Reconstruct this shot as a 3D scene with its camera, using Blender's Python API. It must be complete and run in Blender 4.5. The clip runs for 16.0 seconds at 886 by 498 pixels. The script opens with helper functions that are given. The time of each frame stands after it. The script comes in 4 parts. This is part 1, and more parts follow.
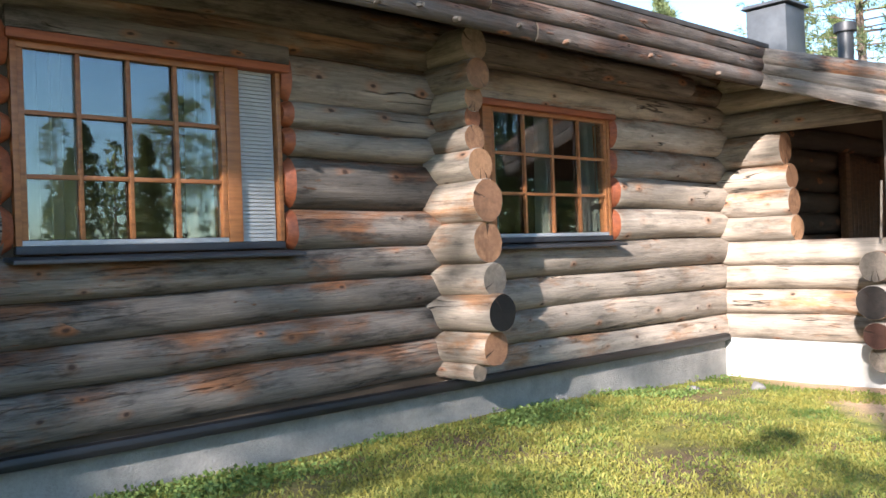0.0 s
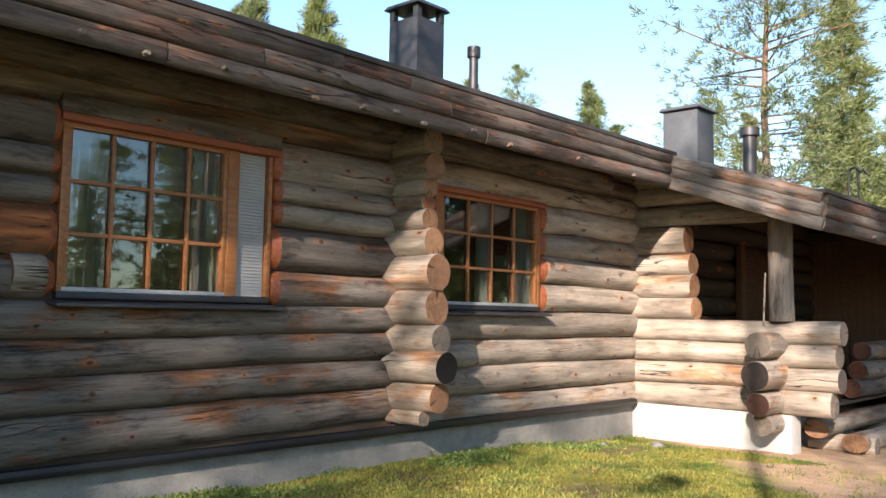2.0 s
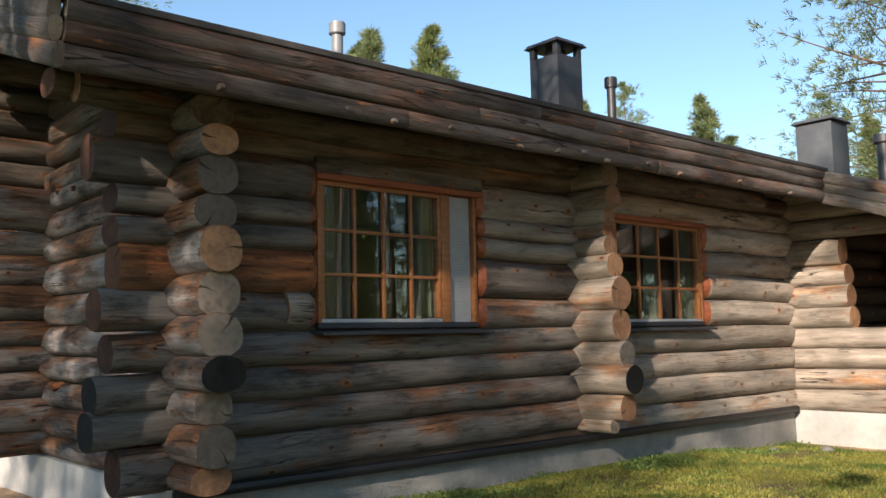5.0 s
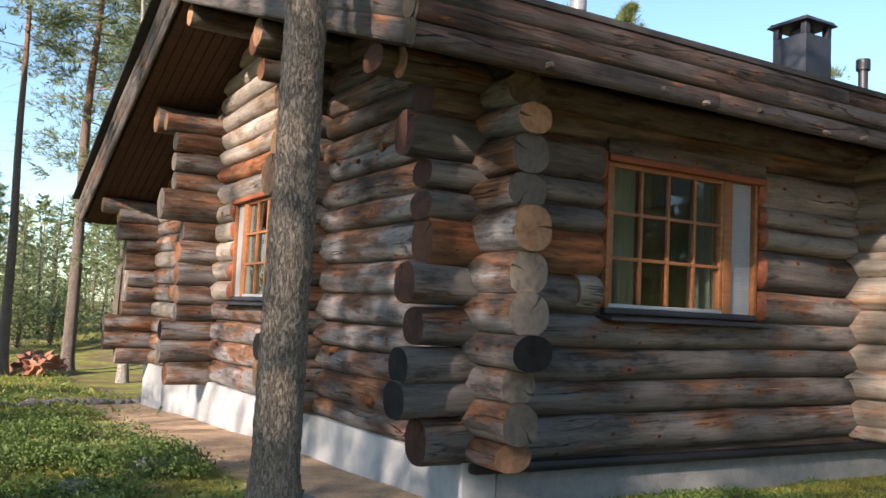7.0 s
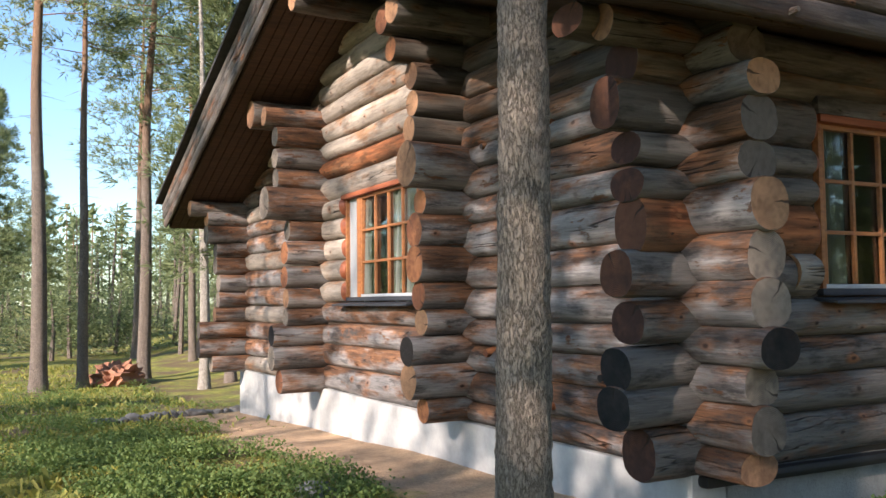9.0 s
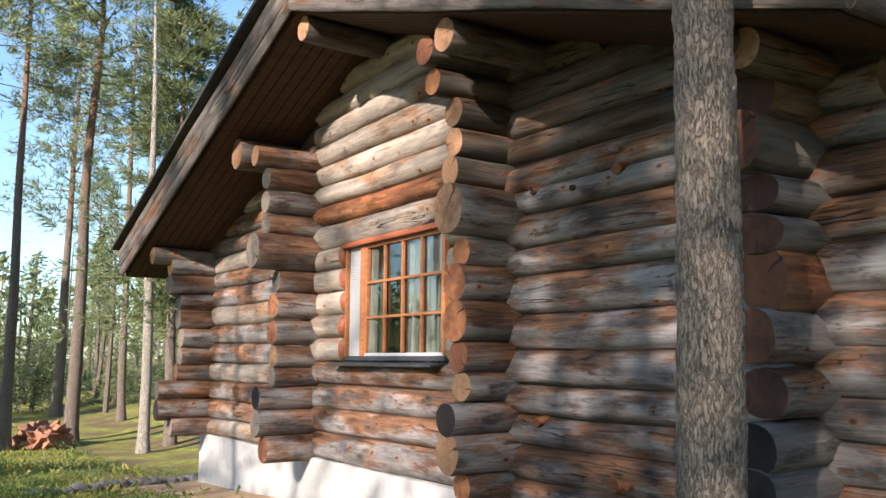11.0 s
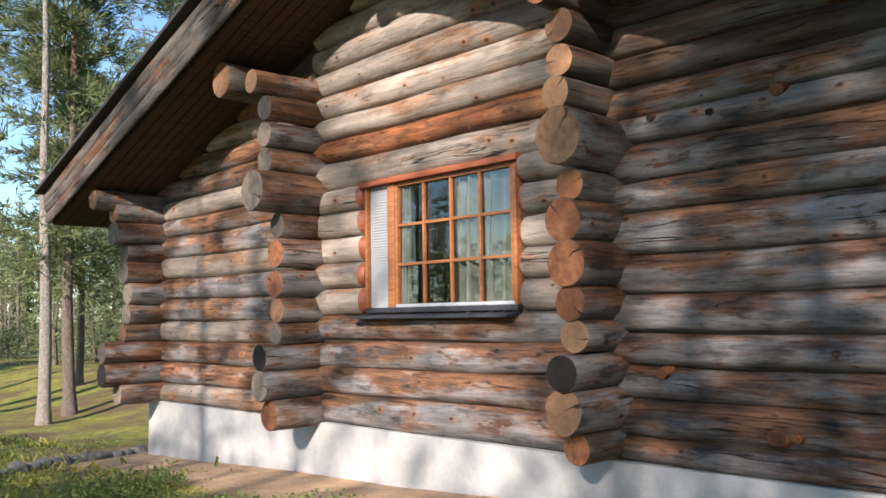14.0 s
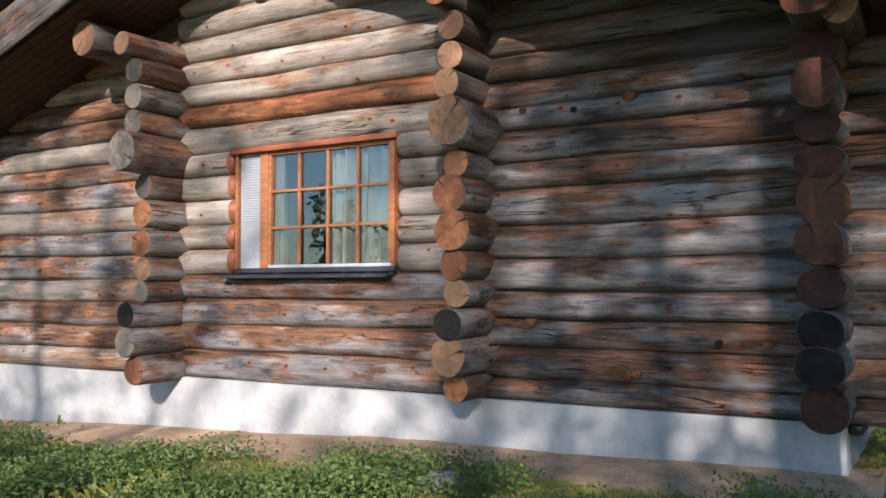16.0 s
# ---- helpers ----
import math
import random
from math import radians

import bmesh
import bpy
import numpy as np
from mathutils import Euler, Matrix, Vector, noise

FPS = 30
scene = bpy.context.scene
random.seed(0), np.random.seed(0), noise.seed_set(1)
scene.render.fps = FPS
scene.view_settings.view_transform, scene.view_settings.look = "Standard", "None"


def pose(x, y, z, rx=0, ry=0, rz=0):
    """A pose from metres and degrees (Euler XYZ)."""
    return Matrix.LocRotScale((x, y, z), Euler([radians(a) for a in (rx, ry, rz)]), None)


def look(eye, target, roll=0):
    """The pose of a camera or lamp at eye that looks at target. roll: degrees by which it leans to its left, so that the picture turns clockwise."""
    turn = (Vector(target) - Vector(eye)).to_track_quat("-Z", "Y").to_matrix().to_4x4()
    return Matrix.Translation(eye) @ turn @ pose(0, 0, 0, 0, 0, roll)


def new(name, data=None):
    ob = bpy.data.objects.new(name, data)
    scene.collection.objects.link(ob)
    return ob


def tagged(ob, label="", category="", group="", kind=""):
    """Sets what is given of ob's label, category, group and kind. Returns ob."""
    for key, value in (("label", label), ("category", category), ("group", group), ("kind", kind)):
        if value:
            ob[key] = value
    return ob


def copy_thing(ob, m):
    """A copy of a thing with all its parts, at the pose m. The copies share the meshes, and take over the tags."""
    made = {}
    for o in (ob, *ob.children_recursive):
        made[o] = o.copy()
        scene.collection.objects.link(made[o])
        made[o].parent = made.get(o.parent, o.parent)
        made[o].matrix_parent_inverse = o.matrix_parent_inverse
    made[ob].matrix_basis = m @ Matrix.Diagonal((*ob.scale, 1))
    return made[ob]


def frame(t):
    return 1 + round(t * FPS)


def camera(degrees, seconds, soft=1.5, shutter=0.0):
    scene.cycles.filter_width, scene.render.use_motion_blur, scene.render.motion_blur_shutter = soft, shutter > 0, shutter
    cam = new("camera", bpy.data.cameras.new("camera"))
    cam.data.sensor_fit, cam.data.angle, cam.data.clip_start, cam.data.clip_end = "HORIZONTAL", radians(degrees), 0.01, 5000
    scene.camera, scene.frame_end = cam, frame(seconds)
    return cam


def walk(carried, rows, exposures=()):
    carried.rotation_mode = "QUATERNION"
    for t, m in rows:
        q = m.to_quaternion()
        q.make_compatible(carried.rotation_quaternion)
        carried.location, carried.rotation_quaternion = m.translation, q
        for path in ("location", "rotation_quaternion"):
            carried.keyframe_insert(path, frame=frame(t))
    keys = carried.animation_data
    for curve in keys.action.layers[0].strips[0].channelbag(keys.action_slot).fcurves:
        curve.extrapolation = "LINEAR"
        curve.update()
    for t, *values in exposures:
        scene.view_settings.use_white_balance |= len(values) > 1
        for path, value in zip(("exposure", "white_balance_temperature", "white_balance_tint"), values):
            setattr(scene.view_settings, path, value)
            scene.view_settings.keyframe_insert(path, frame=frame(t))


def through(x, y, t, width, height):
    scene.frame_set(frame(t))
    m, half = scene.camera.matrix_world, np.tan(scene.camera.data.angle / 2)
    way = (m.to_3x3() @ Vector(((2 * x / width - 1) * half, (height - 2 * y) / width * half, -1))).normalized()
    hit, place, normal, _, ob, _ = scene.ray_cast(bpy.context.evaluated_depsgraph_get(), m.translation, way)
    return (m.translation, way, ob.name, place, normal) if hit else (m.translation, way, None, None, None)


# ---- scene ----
cam = camera(53.7, 16.0)
PATH = [
    (0, (-0.638, 0.682, 1.18), (0.722, 2.148, 1.188), -2.1),
    (0.5, (-0.903, 0.565, 1.154), (0.455, 2.033, 1.156), -2.6),
    (1, (-1.143, 0.314, 1.171), (0.085, 1.892, 1.247), -1.0),
    (1.5, (-1.434, 0.178, 1.202), (-0.064, 1.626, 1.364), 0.5),
    (2, (-1.655, 0.014, 1.174), (-0.176, 1.352, 1.326), 0.9),
    (2.5, (-1.866, -0.1, 1.166), (-0.25, 1.076, 1.226), 0.9),
    (3, (-2.131, -0.079, 1.177), (-0.411, 0.932, 1.316), -0.8),
    (3.5, (-2.328, -0.136, 1.176), (-0.656, 0.951, 1.332), -0.5),
    (4, (-2.432, -0.209, 1.164), (-0.802, 0.947, 1.239), -2.1),
    (4.5, (-2.562, -0.128, 1.193), (-1.094, 1.217, 1.381), -0.3),
    (4.8, (-2.744, -0.095, 1.152), (-1.374, 1.347, 1.36), -0.7),
    (5, (-2.847, -0.065, 1.151), (-1.539, 1.434, 1.355), -1.3),
    (5.2, (-2.92, -0.006, 1.163), (-1.7, 1.567, 1.355), -1.8),
    (7.5, (-3.749, 0.817, 1.183), (-2.775, 2.558, 1.319), 1.7),
    (8.2, (-3.967, 1.246, 1.251), (-3.047, 3.019, 1.359), -0.6),
    (10.3, (-4.462, 2.51, 1.217), (-3.337, 4.143, 1.478), -0.7),
    (10.4, (-4.503, 2.571, 1.246), (-3.355, 4.184, 1.531), -1.1),
    (10.5, (-4.541, 2.594, 1.259), (-3.391, 4.201, 1.566), -1.5),
    (11, (-4.583, 2.909, 1.259), (-3.491, 4.565, 1.511), 0.3),
    (11.5, (-4.511, 3.339, 1.199), (-3.476, 5.038, 1.4), 0.5),
    (12, (-4.493, 3.743, 1.186), (-3.383, 5.395, 1.385), -0.6),
    (12.5, (-4.639, 4.038, 1.281), (-3.53, 5.687, 1.514), -2.9),
    (13, (-4.857, 4.356, 1.192), (-3.689, 5.958, 1.457), -5.5),
    (13.5, (-5.113, 4.589, 1.122), (-3.826, 6.098, 1.378), -1.1),
    (14, (-5.477, 4.751, 1.211), (-4.106, 6.199, 1.364), -0.9),
    (14.5, (-5.765, 4.947, 1.06), (-4.304, 6.296, 1.274), -0.6),
    (15, (-6.001, 5.076, 1.064), (-4.41, 6.275, 1.244), -1.3),
    (15.5, (-6.426, 5.108, 1.085), (-4.698, 6.114, 1.151), -1.7),
    (16, (-6.781, 4.996, 1.119), (-5.065, 6.019, 1.203), -0.1),
]
EXPOSURES = [(0, 2.0, 5800, 18), (1.5, 1.84, 6100, 20), (2.5, 1.34, 6800, 22), (3.5, 0.97, 7000, 22), (4.5, 0.9, 6950, 21), (5, 0.99, 6550, 18),
             (7.5, 1.36, 6300, 23), (10.5, 1.40, 6100, 20), (12, 1.26, 6400, 22), (14, 1.10, 6050, 21), (16, 1.04, 5750, 20)]
walk(cam, [(t, look(eye, target, roll)) for t, eye, target, roll in PATH], EXPOSURES)

# ---- daylight ----
SUN_TO = Vector((-0.91, -0.415, 0.0)).normalized()
SUN_EL = radians(24.5)
sun_dir = Vector((SUN_TO.x * math.cos(SUN_EL), SUN_TO.y * math.cos(SUN_EL), math.sin(SUN_EL)))
world = bpy.data.worlds.new("sky")
scene.world = world
world.use_nodes = True
sky = world.node_tree.nodes.new("ShaderNodeTexSky")
sky.sky_type, sky.sun_disc = "NISHITA", False
sky.sun_elevation, sky.sun_rotation = SUN_EL, math.atan2(sun_dir.x, sun_dir.y)
bg = world.node_tree.nodes["Background"]
sky.ozone_density, sky.dust_density = 0.5, 0.4
bg.inputs["Strength"].default_value = 0.104
tint = world.node_tree.nodes.new("ShaderNodeMix")
tint.data_type, tint.blend_type = "RGBA", "MULTIPLY"
tint.inputs[0].default_value, tint.inputs[7].default_value = 1.0, (0.82, 1.03, 1.08, 1)
world.node_tree.links.new(sky.outputs[0], tint.inputs[6])
world.node_tree.links.new(tint.outputs[2], bg.inputs["Color"])
sun_lamp = bpy.data.lights.new("sun", "SUN")
sun_lamp.energy, sun_lamp.angle, sun_lamp.color = 5.0, radians(0.55), (1.0, 0.90, 0.74)
sun = new("sun", sun_lamp)
sun.matrix_world = look(sun_dir * 40, (0, 0, 0))


# ---- materials ----
def rough_matt(rough):
    return isinstance(rough, float) and rough > 0.7


class Nodes:
    """A small wrapper to write node trees in short lines."""

    def __init__(self, name):
        self.mat = bpy.data.materials.new(name)
        self.mat.use_nodes = True
        self.tree = self.mat.node_tree
        self.bsdf = self.tree.nodes["Principled BSDF"]
        self.coord = self.tree.nodes.new("ShaderNodeTexCoord")
        self.info = self.tree.nodes.new("ShaderNodeObjectInfo")

    def link(self, a, b):
        self.tree.links.new(a, b)

    def add(self, kind, **settings):
        node = self.tree.nodes.new(kind)
        for key, value in settings.items():
            setattr(node, key, value)
        return node

    def shifted(self, scale=(1, 1, 1), spread=40.0):
        """Object coordinates, stretched by scale, moved by the object's own random."""
        shift = self.add("ShaderNodeVectorMath", operation="SCALE")
        shift.inputs[0].default_value = (1.0, 0.7, 0.43)
        scaled = self.math("MULTIPLY", self.info.outputs["Random"], spread)
        self.link(scaled, shift.inputs["Scale"])
        mapping = self.add("ShaderNodeMapping")
        mapping.inputs["Scale"].default_value = scale
        self.link(self.coord.outputs["Object"], mapping.inputs["Vector"])
        total = self.add("ShaderNodeVectorMath", operation="ADD")
        self.link(mapping.outputs[0], total.inputs[0])
        self.link(shift.outputs[0], total.inputs[1])
        return total.outputs[0]

    def noise(self, vector, scale, detail=4.0, rough=0.55):
        node = self.add("ShaderNodeTexNoise")
        node.inputs["Scale"].default_value, node.inputs["Detail"].default_value = scale, detail
        node.inputs["Roughness"].default_value = rough
        self.link(vector, node.inputs["Vector"])
        return node.outputs["Fac"]

    def ramp(self, fac, stops):
        node = self.add("ShaderNodeValToRGB")
        els = node.color_ramp.elements
        while len(els) < len(stops):
            els.new(0.5)
        for el, (at, col) in zip(els, stops):
            el.position = at
            el.color = (*col, 1) if isinstance(col, tuple) else (col, col, col, 1)
        self.link(fac, node.inputs["Fac"])
        return node.outputs["Color"]

    def mix(self, fac, a, b, blend="MIX"):
        node = self.add("ShaderNodeMix", data_type="RGBA", blend_type=blend)
        for slot, value in ((0, fac), (6, a), (7, b)):
            if isinstance(value, (int, float)):
                node.inputs[slot].default_value = value
            elif isinstance(value, tuple):
                node.inputs[slot].default_value = (*value, 1)
            else:
                self.link(value, node.inputs[slot])
        return node.outputs[2]

    def math(self, op, a, b=0.0, c=None):
        node = self.add("ShaderNodeMath", operation=op)
        for slot, value in enumerate((a, b) if c is None else (a, b, c)):
            if isinstance(value, (int, float)):
                node.inputs[slot].default_value = value
            else:
                self.link(value, node.inputs[slot])
        return node.outputs[0]

    def finish(self, color=None, rough=0.8, bump=None, strength=0.4, distance=0.01, metal=0.0):
        if color is not None:
            if isinstance(color, tuple):
                self.bsdf.inputs["Base Color"].default_value = (*color, 1)
            else:
                self.link(color, self.bsdf.inputs["Base Color"])
        if isinstance(rough, (int, float)):
            self.bsdf.inputs["Roughness"].default_value = rough
        else:
            self.link(rough, self.bsdf.inputs["Roughness"])
        self.bsdf.inputs["Metallic"].default_value = metal
        self.bsdf.inputs["Specular IOR Level"].default_value = 0.3 if rough_matt(rough) else 0.5
        if bump is not None:
            node = self.add("ShaderNodeBump")
            node.inputs["Strength"].default_value, node.inputs["Distance"].default_value = strength, distance
            self.link(bump, node.inputs["Height"])
            self.link(node.outputs[0], self.bsdf.inputs["Normal"])
        return self.mat


def log_material(name, grey, brown, brown_share, bark_share, dirt=0.5, rough=1.0):
    """Weathered round timber: silver grey streaks, brown patches, drying cracks, knots. Object x runs along the log."""
    n = Nodes(name)
    sep = n.add("ShaderNodeSeparateXYZ")
    n.link(n.coord.outputs["Object"], sep.inputs[0])
    rand = n.info.outputs["Random"]
    streak = n.noise(n.shifted((0.55, 6.5, 6.5)), 1.7, 8, 0.64)
    fibre = n.noise(n.shifted((3.5, 90, 90)), 1.0, 5, 0.7)
    patches = n.noise(n.shifted((0.8, 2.4, 2.4)), 1.4, 7, 0.66)
    blotch = n.noise(n.shifted((1.7, 6.5, 6.5), 25), 1.4, 7, 0.7)
    # the belly of a log bleaches, the edge tucked under the next course keeps its brown
    lift = n.math("MULTIPLY", n.math("SUBTRACT", rand, 0.5), 0.11)
    shelter = n.math("MULTIPLY", sep.outputs[2], 0.1 + 0.75 * rough)
    patches = n.math("ADD", n.math("ADD", patches, lift), shelter)
    # rough: 1 for deeply weathered faces, 0 for smooth peeled ones
    span = lambda col, k: tuple(min(c * (1 + (k - 1) * (0.45 + 0.55 * rough)), 0.8) for c in col)
    base = n.ramp(streak, [(0.30, span(grey, 0.3)), (0.45, span(grey, 0.85)), (0.56, span(grey, 1.15)), (0.70, span(grey, 1.75))])
    warm = n.ramp(streak, [(0.3, span(brown, 0.2)), (0.47, span(brown, 0.9)), (0.68, span(brown, 2.3))])
    share = n.ramp(patches, [(brown_share - 0.03, 0.0), (brown_share + 0.10, 0.92)])
    color = n.mix(share, base, warm)
    color = n.mix(n.ramp(blotch, [(0.51, 0.0), (0.66, dirt)]), color, tuple(c * 0.2 for c in grey))
    color = n.mix(n.ramp(blotch, [(0.28, 0.55), (0.42, 0.0)]), color, tuple(min(c * 1.7, .8) for c in grey))
    bark = n.noise(n.shifted((1.3, 4.5, 4.5), 90), 1.7, 8, 0.72)
    flakes = n.ramp(bark, [(bark_share, 0.0), (bark_share + 0.03, 1.0)])
    color = n.mix(n.math("MULTIPLY", flakes, 0.85), color, n.mix(streak, (0.29, 0.122, 0.045), (0.06, 0.028, 0.016)))
    color = n.mix(0.22 + 0.25 * dirt, color, n.ramp(fibre, [(0.34, 0.32), (0.55, 1.0)]), "MULTIPLY")
    own = n.math("FRACT", n.math("MULTIPLY", rand, 13.7))
    color = n.mix(1.0, color, n.ramp(own, [(0.0, 0.68), (1.0, 1.12)]), "MULTIPLY")
    # drying cracks: thin lines that follow the grain
    crack = n.noise(n.shifted((0.55, 7, 7), 70), 1.0, 3, 0.5)
    line = n.math("ABSOLUTE", n.math("SUBTRACT", crack, 0.5))
    crack_mask = n.ramp(line, [(0.002, 1.0), (0.011, 0.0)])
    where = n.ramp(n.noise(n.shifted((1.2, 2, 2), 30), 1.0, 2), [(0.58, 0.0), (0.64, 1.0)])
    crack_mask = n.math("MULTIPLY", crack_mask, where)
    hair = n.math("ABSOLUTE", n.math("SUBTRACT", n.noise(n.shifted((0.9, 15, 15), 45), 1.0, 3, 0.5), 0.5))
    hair = n.math("MULTIPLY", n.ramp(hair, [(0.0, 1.0), (0.012, 0.0)]), n.ramp(patches, [(0.46, 0.0), (0.58, 0.2 + 0.55 * rough)]))
    crack_mask = n.math("MAXIMUM", crack_mask, hair)
    color = n.mix(n.math("MULTIPLY", crack_mask, 0.9), color, (0.015, 0.012, 0.01))
    # knots
    vor = n.add("ShaderNodeTexVoronoi")
    vor.inputs["Scale"].default_value = 1.0
    vor.voronoi_dimensions = "2D"
    around = n.math("ARCTAN2", sep.outputs[1], sep.outputs[2])
    wander = n.math("MULTIPLY", n.math("SUBTRACT", blotch, 0.5), 0.35)
    spot = n.add("ShaderNodeCombineXYZ")
    n.link(n.math("ADD", n.math("MULTIPLY", sep.outputs[0], 4.2), n.math("MULTIPLY", n.info.outputs["Random"], 71.0)), spot.inputs[0])
    n.link(n.math("ADD", n.math("ADD", around, wander), n.math("MULTIPLY", n.info.outputs["Random"], 37.0)), spot.inputs[1])
    n.link(spot.outputs[0], vor.inputs["Vector"])
    tint = n.add("ShaderNodeSeparateXYZ")
    n.link(vor.outputs["Color"], tint.inputs[0])
    chosen = n.ramp(tint.outputs[0], [(0.88, 0.0), (0.91, 1.0)])
    reach = n.math("DIVIDE", vor.outputs["Distance"], n.math("ADD", 0.55, n.math("MULTIPLY", tint.outputs[1], 0.7)))
    knot = n.math("MULTIPLY", n.ramp(reach, [(0.05, 1.0), (0.13, 0.0)]), chosen)
    ring = n.math("MULTIPLY", n.ramp(reach, [(0.12, 1.0), (0.36, 0.0)]), chosen)
    color = n.mix(n.math("MULTIPLY", ring, n.ramp(tint.outputs[2], [(0.25, 0.1), (0.8, 0.7)])), color, (0.30, 0.115, 0.04))
    color = n.mix(n.math("MULTIPLY", knot, 0.9), color, (0.03, 0.015, 0.01))
    height = n.math("ADD", n.math("MULTIPLY", fibre, 0.35), n.math("MULTIPLY", streak, 0.6))
    height = n.math("SUBTRACT", height, n.math("MULTIPLY", crack_mask, 1.6))
    height = n.math("ADD", height, n.math("MULTIPLY", ring, 0.5))
    height = n.math("ADD", height, n.math("MULTIPLY", flakes, 0.3))
    return n.finish(color, 0.78, height, 0.95, 0.018)


def end_material(name, pale, dark):
    """Sawn log end with year rings and splits; object x is the log's axis."""
    n = Nodes(name)
    sep = n.add("ShaderNodeSeparateXYZ")
    n.link(n.coord.outputs["Object"], sep.inputs[0])
    wob = n.noise(n.shifted((0.2, 6, 6)), 1.0, 2)
    radius = n.math("SQRT", n.math("ADD", n.math("MULTIPLY", sep.outputs[1], sep.outputs[1]), n.math("MULTIPLY", sep.outputs[2], sep.outputs[2])))
    radius = n.math("ADD", radius, n.math("MULTIPLY", wob, 0.02))
    rings = n.math("SINE", n.math("MULTIPLY", radius, 620.0))
    stain = n.noise(n.shifted((0.5, 5, 5), 60), 1.5, 5, 0.65)
    mixed = n.math("ADD", stain, n.math("MULTIPLY", n.math("SUBTRACT", n.info.outputs["Random"], 0.5), 0.5))
    color = n.mix(n.ramp(mixed, [(0.35, 0.0), (0.62, 1.0)]), pale, dark)
    color = n.mix(0.45, color, n.ramp(rings, [(0.1, 0.4), (0.9, 1.0)]), "MULTIPLY")
    grime = n.noise(n.shifted((1, 14, 14), 80), 1.6, 6, 0.7)
    color = n.mix(0.4, color, n.ramp(grime, [(0.36, 0.3), (0.58, 1.0)]), "MULTIPLY")
    angle = n.math("ARCTAN2", sep.outputs[1], sep.outputs[2])
    turned = n.math("ADD", n.math("MULTIPLY", angle, 0.55), n.math("MULTIPLY", n.info.outputs["Random"], 9.0))
    split = n.math("ABSOLUTE", n.math("SINE", n.math("ADD", turned, n.math("MULTIPLY", wob, 0.5))))
    cut = n.ramp(n.math("DIVIDE", split, n.math("ADD", 0.03, n.math("MULTIPLY", radius, 1.0))), [(0.14, 1.0), (0.34, 0.0)])
    color = n.mix(n.math("MULTIPLY", cut, 0.85), color, (0.02, 0.012, 0.008))
    height = n.math("SUBTRACT", n.math("MULTIPLY", rings, 0.15), n.math("MULTIPLY", cut, 1.0))
    return n.finish(color, 0.85, height, 0.5, 0.008)


def plain_wood(name, a, b, rough=0.55, scale=(3, 30, 30)):
    n = Nodes(name)
    grain = n.noise(n.shifted(scale), 1.0, 5, 0.6)
    color = n.ramp(grain, [(0.3, a), (0.65, b)])
    return n.finish(color, rough, grain, 0.25, 0.004)


def speckled(name, a, b, scale, rough=0.9, strength=0.4, distance=0.01):
    n = Nodes(name)
    where = n.coord.outputs["Object"]
    big = n.noise(where, scale * 0.12, 4)
    small = n.noise(where, scale, 6, 0.7)
    color = n.mix(n.ramp(big, [(0.35, 0.0), (0.65, 1.0)]), a, b)
    color = n.mix(0.4, color, n.ramp(small, [(0.3, 0.55), (0.65, 1.0)]), "MULTIPLY")
    return n.finish(color, rough, small, strength, distance)


LOG_GREY = log_material("weathered_log", (0.325, 0.27, 0.215), (0.25, 0.125, 0.058), 0.57, 0.69, 0.55, 0.25)
# aged dark timber, also darkened to carry shade on the long and front walls
LOG_AGED = log_material("aged_shaded_log", (0.155, 0.132, 0.112), (0.17, 0.07, 0.028), 0.57, 0.65, 0.85, 0.5)
LOG_BROWN = log_material("brown_log", (0.255, 0.232, 0.215), (0.17, 0.072, 0.028), 0.465, 0.60, 0.95, 0.85)
# aged top-course timber, darkened further to hold the shade under the eaves
LOG_DARK = log_material("eave_shaded_log", (0.12, 0.10, 0.08), (0.10, 0.055, 0.03), 0.5, 0.68)
LOG_RED = log_material("bark_log", (0.20, 0.10, 0.05), (0.25, 0.085, 0.03), 0.4, 0.55)
END_TAN = end_material("sawn_end", (0.46, 0.245, 0.125), (0.25, 0.13, 0.07))
END_GREY = end_material("weathered_end", (0.28, 0.22, 0.165), (0.14, 0.115, 0.09))
END_ORANGE = end_material("orange_end", (0.46, 0.185, 0.075), (0.22, 0.085, 0.04))
END_BROWN = end_material("brown_end", (0.15, 0.06, 0.03), (0.07, 0.03, 0.02))
END_DARK = end_material("dark_end", (0.03, 0.023, 0.019), (0.009, 0.008, 0.007))
RED_STAIN = plain_wood("red_stain", (0.16, 0.04, 0.015), (0.30, 0.085, 0.03), 0.6)
FRAME_WOOD = plain_wood("frame_wood", (0.185, 0.07, 0.025), (0.33, 0.132, 0.044), 0.45)
# brown boards and back-wall logs, darkened to carry the porch roof's shade
BOARD_BROWN = plain_wood("porch_board", (0.055, 0.027, 0.014), (0.11, 0.055, 0.028), 0.75)
LOG_PORCH_SHADE = log_material("shaded_porch_log", (0.05, 0.036, 0.026), (0.06, 0.03, 0.016), 0.5, 0.72, 0.5, 0.3)
PLANK = plain_wood("soffit_plank", (0.03, 0.017, 0.010), (0.075, 0.038, 0.02), 0.8)
BOARD = log_material("fascia_board", (0.097, 0.08, 0.068), (0.09, 0.047, 0.03), 0.5, 0.7, 0.6)
CONCRETE = speckled("concrete", (0.44, 0.425, 0.395), (0.34, 0.33, 0.31), 9.0, 0.9, 0.5, 0.008)
CONCRETE_ROUGH = speckled("pebbledash", (0.30, 0.285, 0.26), (0.24, 0.23, 0.215), 55, 0.95, 1.0, 0.02)
